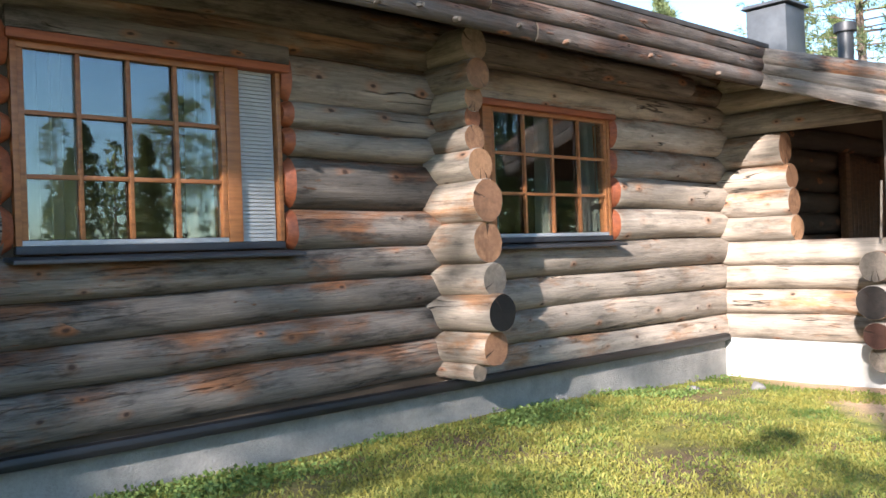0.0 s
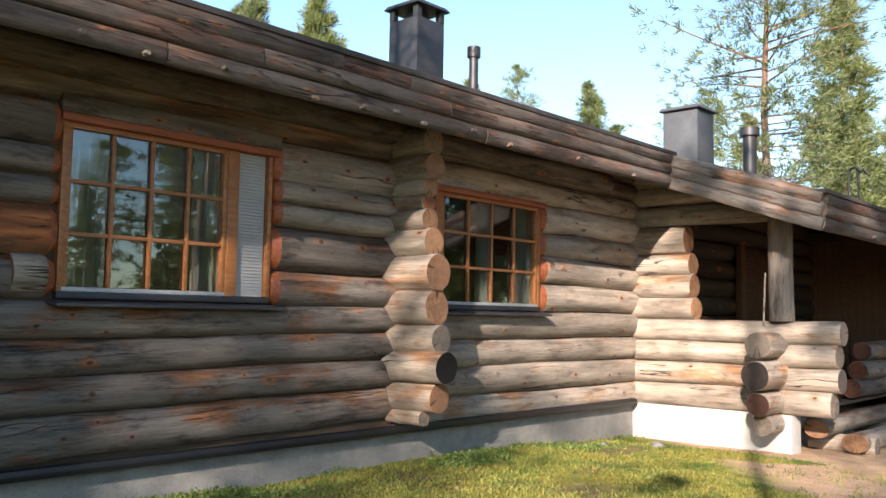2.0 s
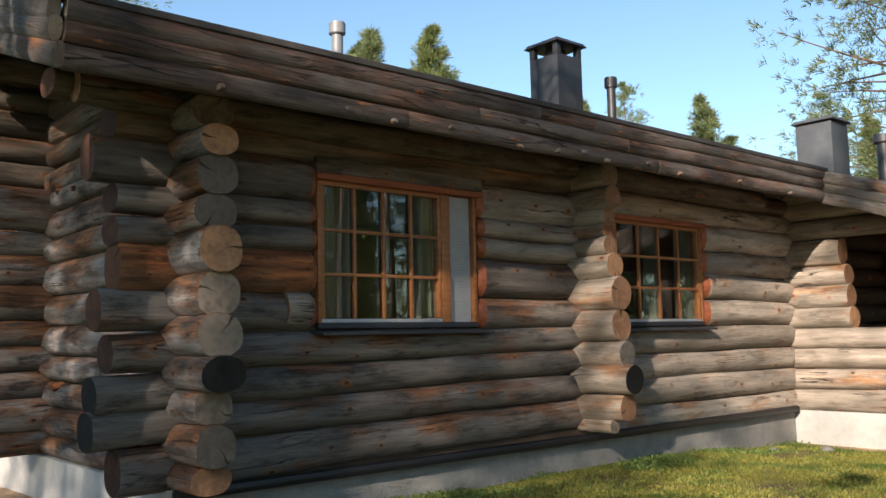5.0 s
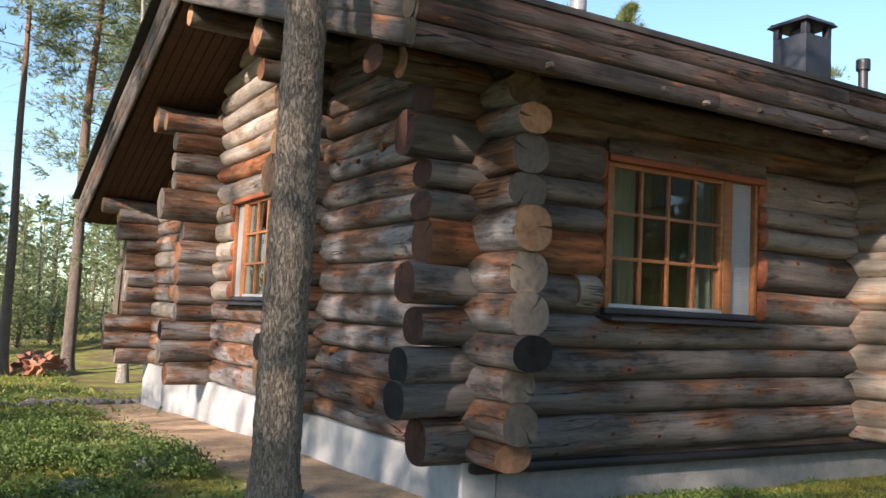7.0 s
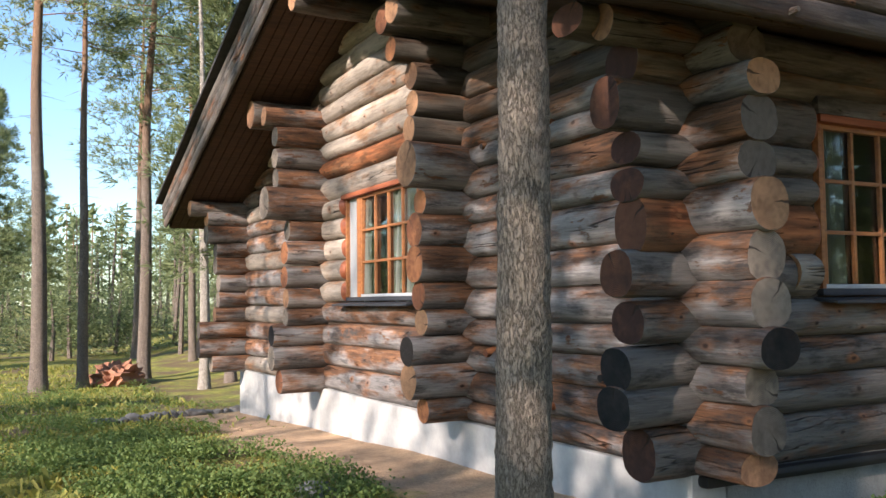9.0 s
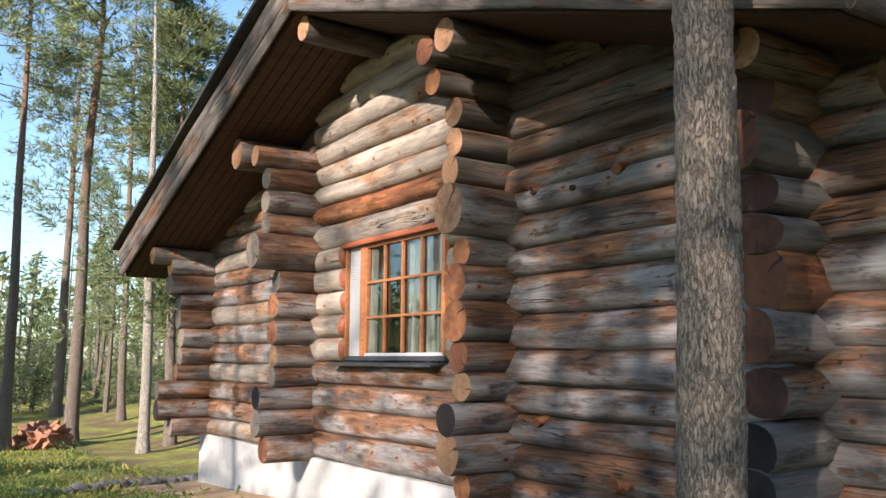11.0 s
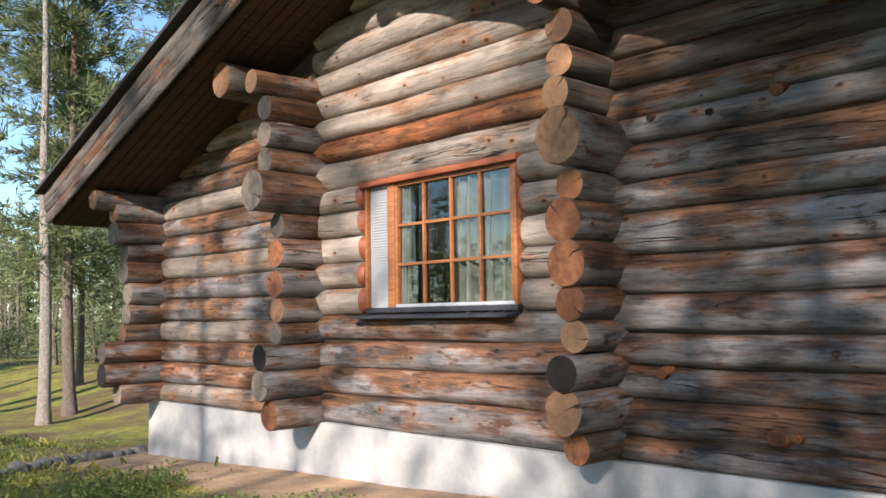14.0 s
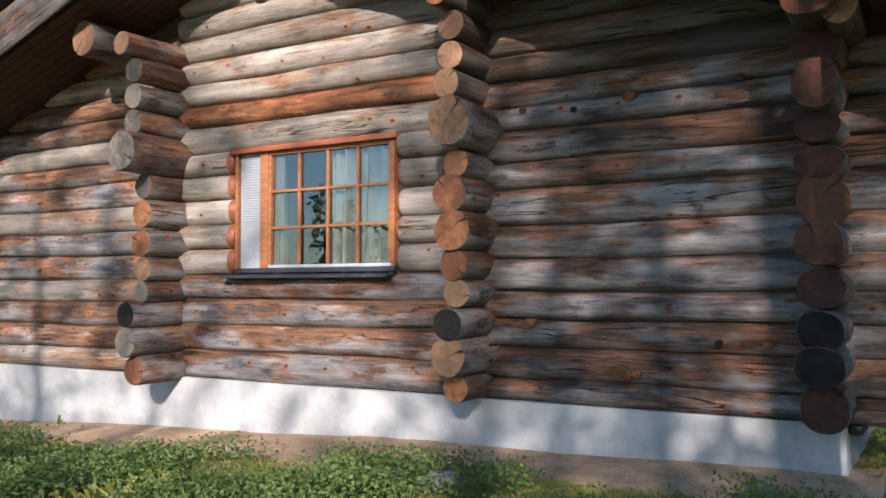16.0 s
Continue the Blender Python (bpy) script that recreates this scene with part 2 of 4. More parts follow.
BLACK = speckled("black_metal", (0.018, 0.018, 0.02), (0.03, 0.03, 0.032), 30, 0.45, 0.1)
GREY_METAL = speckled("grey_metal", (0.085, 0.09, 0.095), (0.065, 0.068, 0.072), 12, 0.45, 0.1)
DRIP = speckled("black_plastic", (0.006, 0.006, 0.007), (0.010, 0.010, 0.012), 14, 0.5, 0.1)
FLUE = speckled("dull_zinc", (0.22, 0.225, 0.23), (0.17, 0.175, 0.18), 20, 0.45, 0.1)
SILL = speckled("sill_metal", (0.022, 0.024, 0.028), (0.034, 0.036, 0.042), 20, 0.6, 0.1)
ZINC = speckled("zinc", (0.42, 0.43, 0.44), (0.34, 0.35, 0.36), 20, 0.4, 0.1)
BITUMEN = speckled("bitumen", (0.035, 0.033, 0.032), (0.055, 0.05, 0.048), 60, 0.95)
WHITE_PANEL = speckled("white_panel", (0.36, 0.37, 0.37), (0.31, 0.32, 0.32), 6, 0.5, 0.05)
CURTAIN = speckled("curtain_cloth", (0.36, 0.38, 0.33), (0.28, 0.30, 0.25), 8, 0.95, 0.1)
# brown kept very dark: room and porch dimness put into the colour
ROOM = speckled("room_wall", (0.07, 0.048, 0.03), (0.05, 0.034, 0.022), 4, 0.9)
STONE = speckled("stone", (0.19, 0.18, 0.165), (0.11, 0.105, 0.10), 8, 0.9, 0.6, 0.02)


def glass_material():
    n = Nodes("window_glass")
    out = n.tree.nodes["Material Output"]
    clear, gloss = n.add("ShaderNodeBsdfTransparent"), n.add("ShaderNodeBsdfGlossy")
    clear.inputs[0].default_value, gloss.inputs["Roughness"].default_value = (0.9, 0.93, 0.91, 1), 0.0
    weight, both = n.add("ShaderNodeLayerWeight"), n.add("ShaderNodeMixShader")
    weight.inputs["Blend"].default_value = 0.5
    grazing = n.math("POWER", weight.outputs["Facing"], 4.0)
    n.link(n.math("ADD", 0.11, n.math("MULTIPLY", grazing, 0.85)), both.inputs[0])
    n.link(clear.outputs[0], both.inputs[1])
    n.link(gloss.outputs[0], both.inputs[2])
    n.link(both.outputs[0], out.inputs["Surface"])
    return n.mat


GLASS = glass_material()


def bark_material(name, low, high, height):
    """Pine bark: furrowed grey plates below, thin orange bark above."""
    n = Nodes(name)
    sep = n.add("ShaderNodeSeparateXYZ")
    n.link(n.coord.outputs["Object"], sep.inputs[0])
    mapping = n.add("ShaderNodeMapping")
    mapping.inputs["Scale"].default_value = (1, 1, 0.36)
    n.link(n.coord.outputs["Object"], mapping.inputs[0])
    ridge = n.math("ABSOLUTE", n.math("SUBTRACT", n.noise(mapping.outputs[0], 42, 5, 0.62), 0.5))
    furrow = n.ramp(ridge, [(0.0, 0.3), (0.03, 0.75), (0.08, 1.0)])
    speck = n.noise(mapping.outputs[0], 60, 5, 0.7)
    plates = n.mix(n.ramp(speck, [(0.35, 0.0), (0.65, 1.0)]), tuple(c * 0.6 for c in low), low)
    flake = n.noise(mapping.outputs[0], 70, 6, 0.75)
    plates = n.mix(n.ramp(flake, [(0.42, 0.0), (0.58, 0.75)]), plates, tuple(min(c * 1.35, .8) for c in low))
    plates = n.mix(furrow, tuple(c * 0.2 for c in low), plates)
    top = n.math("MULTIPLY_ADD", sep.outputs[2], 1.0 / height, n.math("MULTIPLY", speck, 0.15))
    color = n.mix(n.ramp(top, [(0.48, 0.0), (0.75, 1.0)]), plates, n.mix(speck, tuple(c * 0.6 for c in high), high))
    return n.finish(color, 0.95, n.math("ADD", furrow, n.math("ADD", speck, flake)), 1.0, 0.02)


def leaf_material(name, a, b, through=0.25, mottled=False):
    n = Nodes(name)
    geo = n.add("ShaderNodeNewGeometry")
    color = n.mix(geo.outputs["Random Per Island"], a, b)
    if mottled:
        spread = n.noise(n.coord.outputs["Object"], 1.6, 5, 0.65)
        color = n.mix(n.ramp(spread, [(0.48, 0.0), (0.64, 0.65)]), color, n.mix(geo.outputs["Random Per Island"], (0.24, 0.17, 0.035), (0.36, 0.30, 0.05)))
        # dark green patches: moss and tree shade, both put into the blade colour
        color = n.mix(n.ramp(spread, [(0.38, 0.9), (0.5, 0.0)]), color, (0.07, 0.12, 0.018))
    lean = n.math("MULTIPLY", n.info.outputs["Random"], 0.35)
    color = n.mix(lean, color, tuple(c * 0.55 for c in a))
    n.finish(color, 0.7)
    out = n.tree.nodes["Material Output"]
    soft, both = n.add("ShaderNodeBsdfTranslucent"), n.add("ShaderNodeMixShader")
    n.link(color, soft.inputs["Color"])
    both.inputs[0].default_value = through
    n.link(n.bsdf.outputs[0], both.inputs[1])
    n.link(soft.outputs[0], both.inputs[2])
    n.link(both.outputs[0], out.inputs["Surface"])
    return n.mat


BARK = bark_material("pine_bark", (0.22, 0.175, 0.14), (0.34, 0.195, 0.115), 13.0)
BARK_NEAR = bark_material("old_pine_bark", (0.36, 0.285, 0.215), (0.42, 0.19, 0.08), 14.0)
NEEDLES = leaf_material("pine_needles", (0.07, 0.10, 0.04), (0.38, 0.43, 0.19), 0.5)
SPRUCE = leaf_material("spruce_needles", (0.06, 0.09, 0.03), (0.34, 0.38, 0.14), 0.45)
GRASS = leaf_material("grass_blades", (0.13, 0.19, 0.03), (0.42, 0.36, 0.08), 0.45, True)
SHRUB = leaf_material("berry_leaves", (0.08, 0.14, 0.03), (0.20, 0.26, 0.06), 0.4)


def ground_material():
    n = Nodes("forest_floor")
    where = n.coord.outputs["Object"]
    sep = n.add("ShaderNodeSeparateXYZ")
    n.link(where, sep.inputs[0])
    patch, mid, fine = n.noise(where, 0.9, 5), n.noise(where, 5, 5, 0.65), n.noise(where, 60, 5, 0.7)
    moss = n.mix(n.ramp(mid, [(0.35, 0.0), (0.65, 1.0)]), (0.12, 0.15, 0.02), (0.36, 0.32, 0.06))
    moss = n.mix(n.ramp(patch, [(0.44, 0.0), (0.64, 1.0)]), moss, (0.15, 0.10, 0.05))
    dirt = n.mix(n.ramp(mid, [(0.35, 0.0), (0.65, 1.0)]), (0.60, 0.40, 0.235), (0.40, 0.26, 0.155))
    # bare soil: a strip along the west wall and the trodden yard before the porch
    edge = n.math("ADD", n.math("MULTIPLY", n.math("SUBTRACT", patch, 0.5), 1.6), n.math("MULTIPLY", n.math("SUBTRACT", mid, 0.5), 0.8))
    strip = n.math("ADD", n.math("ADD", sep.outputs[0], 1.6), edge)
    strip = n.math("MULTIPLY", n.ramp(strip, [(0.0, 0.0), (0.25, 1.0)]), n.ramp(n.math("SUBTRACT", sep.outputs[1], 5.0), [(0.0, 0.0), (0.3, 1.0)]))
    strip = n.math("MULTIPLY", strip, n.ramp(n.math("DIVIDE", n.math("SUBTRACT", 17.5, sep.outputs[1]), 2.0), [(0.0, 0.0), (1.0, 1.0)]))
    strip = n.math("MULTIPLY", strip, n.ramp(n.math("SUBTRACT", 0.6, sep.outputs[0]), [(0.0, 0.0), (0.6, 1.0)]))
    yard = n.math("SUBTRACT", n.math("ADD", n.math("SUBTRACT", sep.outputs[0], 2.3), n.math("MULTIPLY", edge, 0.6)), n.math("MULTIPLY", sep.outputs[1], 1.1))
    yard = n.math("MULTIPLY", n.ramp(yard, [(0.0, 0.0), (0.6, 1.0)]), n.ramp(n.math("DIVIDE", n.math("SUBTRACT", 26.0, sep.outputs[0]), 8.0), [(0.0, 0.0), (1.0, 1.0)]))
    yard = n.math("MULTIPLY", yard, n.ramp(n.math("SUBTRACT", 7.0, sep.outputs[1]), [(0.0, 0.0), (0.5, 1.0)]))
    yard = n.math("MULTIPLY", yard, n.ramp(n.noise(where, 0.45, 4), [(0.55, 1.0), (0.75, 0.4)]))
    bare = n.math("MAXIMUM", strip, yard)
    color = n.mix(bare, moss, dirt)
    color = n.mix(0.7, color, n.ramp(fine, [(0.34, 0.3), (0.58, 1.0)]), "MULTIPLY")
    return n.finish(color, 0.97, n.math("ADD", n.math("MULTIPLY", fine, 0.5), mid), 0.7, 0.03)


GROUND = ground_material()


# ---- building helpers ----
def mesh_object(name, bm, mats, parent=None, label="", matrix=None, smooth=True):
    mesh = bpy.data.meshes.new(name)
    bm.normal_update()
    bm.to_mesh(mesh)
    bm.free()
    for m in mats if isinstance(mats, (list, tuple)) else [mats]:
        mesh.materials.append(m)
    if smooth:
        mesh.polygons.foreach_set("use_smooth", [True] * len(mesh.polygons))
        mesh.set_sharp_from_angle(angle=radians(38))
    ob = new(name, mesh)
    if parent is not None:
        ob.parent = parent
    if matrix is not None:
        ob.matrix_basis = matrix
    return tagged(ob, label) if label else ob


def part(name, bm, material, parent, label="", matrix=None):
    return mesh_object(name, bm, material, parent, label, matrix)


def thing(name, label, category, kind="", group="", at=None):
    ob = new(name)
    if at is not None:
        ob.matrix_basis = at
    return tagged(ob, label, category, group, kind)


def box(bm, lo, hi, bevel=0.0):
    """Adds a box between two corners."""
    made = bmesh.ops.create_cube(bm, size=1.0)["verts"]
    lo, hi = Vector(lo), Vector(hi)
    for v in made:
        v.co = Vector([(lo[i] + hi[i]) / 2 + v.co[i] * (hi[i] - lo[i]) for i in range(3)])
    if bevel:
        edges = {e for v in made for e in v.link_edges}
        bmesh.ops.bevel(bm, geom=list(edges), offset=bevel, segments=2, affect="EDGES", profile=0.6)
    return bm


def box_bm(lo, hi, bevel=0.0):
    return box(bmesh.new(), lo, hi, bevel)


def along(p0, p1):
    """A pose at p0 whose x axis runs towards p1, z kept up."""
    p0, p1 = Vector(p0), Vector(p1)
    x = (p1 - p0).normalized()
    up = Vector((0, 0, 1)) if abs(x.z) < 0.95 else Vector((0, 1, 0))
    y = up.cross(x).normalized()
    z = x.cross(y)
    m = Matrix((x, y, z)).transposed().to_4x4()
    m.translation = p0
    return m


def log_bm(length, r0, r1, seed, rz=1.0, sides=20, cut0=0.0, cut1=0.0, rough=1.0, square=2.0):
    """A hewn round log along x. cut0, cut1: length over which an end is bevelled back to a window jamb (second slot).
    Slots: 0 bark side, 1 sawn end, 2 bevelled and stained end."""
    bm = bmesh.new()
    step = 0.14
    xs = [0.0, 0.012] + [step * i for i in range(1, int(length / step)) if step * i < length - 0.05] + [length - 0.012, length]
    if cut0:
        xs = sorted(set([x for x in xs if x == 0.0 or x > cut0 + 0.03] + [cut0]))
    if cut1:
        xs = sorted(set([x for x in xs if x == length or x < length - cut1 - 0.03] + [length - cut1]))
    loops = []
    for x in xs:
        ring = []
        shrink = 1.0
        if x == 0.0:
            shrink = 0.74 if cut0 else 0.965
        if x == length:
            shrink = 0.74 if cut1 else 0.965
        r = r0 + (r1 - r0) * x / length
        ox = 0.018 * noise.noise((x * 0.7, seed * 3.1, 4.0)) * rough
        oz = 0.02 * noise.noise((x * 0.7, seed * 3.1, 9.0)) * rough
        for i in range(sides):
            a = 2 * math.pi * i / sides
            c, s = math.cos(a), math.sin(a)
            k = (abs(c) ** square + abs(s) ** square) ** (-1 / square) + rough * (0.085 * noise.noise((x * 1.3, c * 0.8 + seed * 5.3, s * 0.8)) + 0.03 * noise.noise((x * 5.0, c * 2.2 + seed * 5.3, s * 2.2)))
            ring.append(bm.verts.new((x, ox + r * k * shrink * c, oz + r * rz * k * shrink * s)))
        loops.append(ring)
    for j in range(len(loops) - 1):
        for i in range(sides):
            f = bm.faces.new((loops[j][i], loops[j + 1][i], loops[j + 1][(i + 1) % sides], loops[j][(i + 1) % sides]))
            if (cut0 and j == 0) or (cut1 and j == len(loops) - 2):
                f.material_index = 2
    for ring, flip, cut in ((loops[0], False, cut0), (loops[-1], True, cut1)):
        f = bm.faces.new(ring if not flip else ring[::-1])
        f.material_index = 2 if cut else 1
    bmesh.ops.recalc_face_normals(bm, faces=bm.faces)
    return bm


LOG_COUNT = [0]


def lay_log(parent, p0, p1, r0, r1=None, mat=None, end=None, rz=1.0, cut0=0.0, cut1=0.0, name="log", label="", sides=20, rough=1.0, square=2.0):
    """One log between two points, as an object of its own whose x axis runs along it."""
    LOG_COUNT[0] += 1
    p0, p1 = Vector(p0), Vector(p1)
    bm = log_bm((p1 - p0).length, r0, r1 or r0, LOG_COUNT[0] * 0.37, rz, sides, cut0, cut1, rough, square)
    return mesh_object(name, bm, [mat or LOG_GREY, end or END_GREY, RED_STAIN], parent, label, along(p0, p1))


rng = random.Random(7)
jit = lambda a: rng.uniform(-a, a)


# ---- the ground ----
def smooth(v, a, b):
    v = min(max((v - a) / (b - a), 0.0), 1.0)
    return v * v * (3 - 2 * v)


def ground_z(x, y):
    z = -0.15 - 0.62 * smooth(y, 5.0, 24.0) * (1 - smooth(x, 0.5, 6.0)) - 0.17 * smooth(x, 4.0, 9.0)
    return z + 0.03 * noise.noise((x * 0.6, y * 0.6, 0)) + 0.012 * noise.noise((x * 2.1, y * 2.1, 3))


def ground_sheet():
    bm = bmesh.new()
    def axis(lo, hi, fine):
        vals, v = [], lo
        while v < hi:
            vals.append(v)
            v += fine
        return vals + [hi]
    xs = [-2500, -700, -220, -90, -50, -30, -20] + axis(-14, 24, 0.25) + [30, 40, 60, 100, 240, 700, 2500]
    ys = [-2500, -700, -220, -90, -50, -30, -18] + axis(-10, 30, 0.25) + [36, 45, 60, 100, 240, 700, 2500]
    grid = [[bm.verts.new((x, y, ground_z(x, y))) for x in xs] for y in ys]
    for j in range(len(ys) - 1):
        for i in range(len(xs) - 1):
            bm.faces.new((grid[j][i], grid[j][i + 1], grid[j + 1][i + 1], grid[j + 1][i]))
    ob = mesh_object("ground", bm, GROUND)
    return tagged(ob, "mossy forest ground with patches of bare sandy soil", "ground", kind="structure")


ground_sheet()

# ---- plan of the cabin (metres) ----
XB, YA = -0.20, 5.79          # centre lines of the west and south walls
Y_B1, Y_B2, Y_END = 8.5, 12.1, 15.6   # cross walls along the west wall
X_A1, X_WING = 4.0, 8.38      # cross wall of the south wall, west wall of the porch wing
RIDGE_Y, RIDGE_Z, SLOPE = 10.5, 4.62, 0.34   # underside of the roof
EAVE_Y, FAR_EAVE_Y, WEST_X, EAST_X = 4.85, 16.7, -1.35, 19.2
PORCH_Y = 3.15


def roof_z(y):
    return RIDGE_Z - SLOPE * abs(y - RIDGE_Y)


# ---- foundation ----
fnd = bmesh.new()
box(fnd, (-0.045, 5.70, -1.4), (8.25, 5.95, 0.17), 0.015)
mesh_object("foundation", fnd, CONCRETE_ROUGH)
tagged(bpy.data.objects["foundation"], "pale grey cast concrete plinth under the long wall", "foundation", kind="structure")
fnd_w = mesh_object("foundation_west", box_bm((-0.33, 5.70, -1.6), (-0.05, 15.85, 0.18), 0.015), CONCRETE)
tagged(fnd_w, "whitish concrete plinth under the gable wall", "foundation", kind="structure")
fnd_p = mesh_object("foundation_porch", box_bm((8.26, 3.72, -1.4), (8.55, 5.95, 0.12), 0.015), CONCRETE)
tagged(fnd_p, "sunlit pale concrete plinth below the porch wall", "foundation", kind="structure")
fnd_f = mesh_object("foundation_front", box_bm((14.3, 3.95, -1.4), (19.0, 4.2, 0.1), 0.015), CONCRETE)
tagged(fnd_f, "grey concrete plinth under the far front wall", "foundation", kind="structure")
drip = mesh_object("drip_edge", box_bm((-0.30, 5.60, 0.105), (8.2, 5.698, 0.185), 0.035), DRIP)
tagged(drip, "black drip flashing along the foot of the log wall", "trim", kind="structure")


# ---- south wall: long wall with two windows ----
def core_wall(name, label, boxes):
    bm = bmesh.new()
    for lo, hi in boxes:
        box(bm, lo, hi)
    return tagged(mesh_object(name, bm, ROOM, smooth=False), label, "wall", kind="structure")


BW = (0.88, 2.575, 1.25, 2.47)     # big south window: x0 x1 z0 z1
SW = (4.18, 6.22, 1.24, 2.43)     # small south window
WW = (9.36, 11.29, 1.25, 2.49)    # west window: y0 y1 z0 z1
ys0, ys1 = YA - 0.05, YA + 0.05
south = core_wall("wall_south", "long wall of stacked silver-grey weathered round logs", [
    ((XB, ys0, 0.15), (X_WING, ys1, BW[2])), ((XB, ys0, BW[3]), (X_WING, ys1, 2.95)),
    ((XB, ys0, BW[2]), (BW[0], ys1, BW[3])), ((BW[1], ys0, BW[2]), (SW[0], ys1, BW[3])), ((SW[1], ys0, BW[2]), (X_WING, ys1, BW[3]))])

LEFT_A = [.17, .50, .73, .97, 1.24, 1.53, 1.84, 2.04, 2.25, 2.56, 2.80, 2.98]
LEFT_B = [.25, .51, .77, 1.02, 1.24, 1.50, 1.88, 2.07, 2.24, 2.57, 2.84, 3.02]
RIGHT = [.10, .38, .68, .95, 1.24, 1.54, 1.84, 2.12, 2.43, 2.68, 2.90, 3.06]
END_X = [-.66, -.84, -.82, -.72, -.80, -.68, -.70, -.70, -.86, -.72, -1.12]
for i in range(11):
    za, zb = (LEFT_A[i] + LEFT_A[i + 1]) / 2, (LEFT_B[i] + LEFT_B[i + 1]) / 2
    half = (LEFT_A[i + 1] - LEFT_A[i] + LEFT_B[i + 1] - LEFT_B[i]) / 4
    r = 0.150 + jit(0.012)
    zr = half * 1.04 / r
    end = END_DARK if i in (1, 2) else END_BROWN
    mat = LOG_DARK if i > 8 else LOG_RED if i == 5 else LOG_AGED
    x_end = 4.1
    at = lambda x: (x, YA, za + (zb - za) * (x - 0.46) / 2.76)
    if 1.2 < za < 2.45:
        lay_log(south, at(END_X[i]), at(BW[0] - 0.01), r, None, mat, end, zr, cut1=0.06, square=2.35)
        lay_log(south, at(BW[1] + 0.01), at(x_end), r, None, LOG_AGED if i < 6 else LOG_GREY, END_GREY, zr, cut0=0.06, square=2.35)
    else:
        lay_log(south, at(END_X[i]), at(x_end), r * 1.03, r * 0.97, mat, end, zr, square=2.35)
    z0 = (RIGHT[i] + RIGHT[i + 1]) / 2
    half = (RIGHT[i + 1] - RIGHT[i]) / 2
    r = 0.148 + jit(0.012)
    zr = half * 1.05 / r
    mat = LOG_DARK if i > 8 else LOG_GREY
    if 1.2 < z0 < 2.4:
        lay_log(south, (SW[1] + 0.01, YA, z0), (8.5, YA, z0 + jit(0.015)), r, None, mat, END_GREY, zr, cut0=0.06, square=2.35)
    else:
        lay_log(south, (4.02, YA, z0 + jit(0.01)), (8.5, YA, z0 + jit(0.01)), r, None, mat, END_GREY, zr, square=2.35)

for x0, x1, z0, z1, mat in ((BW[0] - .03, BW[1] + .06, BW[3] + .006, 2.60, LOG_AGED), (SW[0], SW[1] + .06, SW[3] + .006, 2.50, LOG_GREY)):
    half = (x1 - x0) / 2
    mesh_object("lintel", box_bm((-half, -.09, -(z1 - z0) / 2), (half, .09, (z1 - z0) / 2), .012), mat, south, "flat hewn grey log face above the window", pose((x0 + x1) / 2, 5.745, (z0 + z1) / 2))
lay_log(south, (.58, YA - .03, 1.40), (.84, YA - .03, 1.40), .15, .15, LOG_GREY, END_TAN, .95, cut1=.05, name="log_plug", label="pale cut block let into the wall beside the window")

# cross wall that sticks out between the two windows
cross_s = thing("wall_cross_south", "stack of crossing log ends between the two windows, sunlit tan and grey", "wall", "structure")
for z0, r, y0, end in [(2.72, .13, 5.25, END_GREY), (2.50, .12, 5.22, END_TAN), (2.33, .10, 5.30, END_TAN), (2.18, .09, 5.31, END_ORANGE), (2.02, .105, 5.27, END_TAN), (1.82, .13, 5.24, END_TAN),
                       (1.56, .165, 5.18, END_TAN), (1.24, .155, 5.20, END_TAN), (.97, .125, 5.15, END_GREY), (.71, .14, 5.05, END_DARK), (.46, .135, 5.17, END_TAN), (.27, .07, 5.3, END_GREY)]:
    lay_log(cross_s, (X_A1 + jit(.03), y0, z0), (X_A1, 6.2, z0), r, r * 1.05, LOG_GREY, end)

# ---- west wall: gable wall with one window ----
xs0, xs1 = XB - 0.05, XB + 0.05
gable_bm = bmesh.new()
for lo, hi in [((xs0, 5.8, 0.15), (xs1, Y_END, WW[2])), ((xs0, 5.8, WW[3]), (xs1, Y_END, 2.7)), ((xs0, 5.8, WW[2]), (xs1, WW[0], WW[3])), ((xs0, WW[1], WW[2]), (xs1, Y_END, WW[3]))]:
    box(gable_bm, lo, hi)
tri = [[gable_bm.verts.new((x, y, z)) for y, z in ((5.6, 2.7), (15.4, 2.7), (15.4, roof_z(15.4) + .1), (RIDGE_Y, RIDGE_Z + .1), (5.6, roof_z(5.6) + .1))] for x in (xs0, xs1)]
gable_bm.faces.new(tri[0])
gable_bm.faces.new(tri[1][::-1])
west = tagged(mesh_object("wall_west", gable_bm, ROOM, smooth=False), "gable wall of brown and grey weathered round logs", "wall", kind="structure")


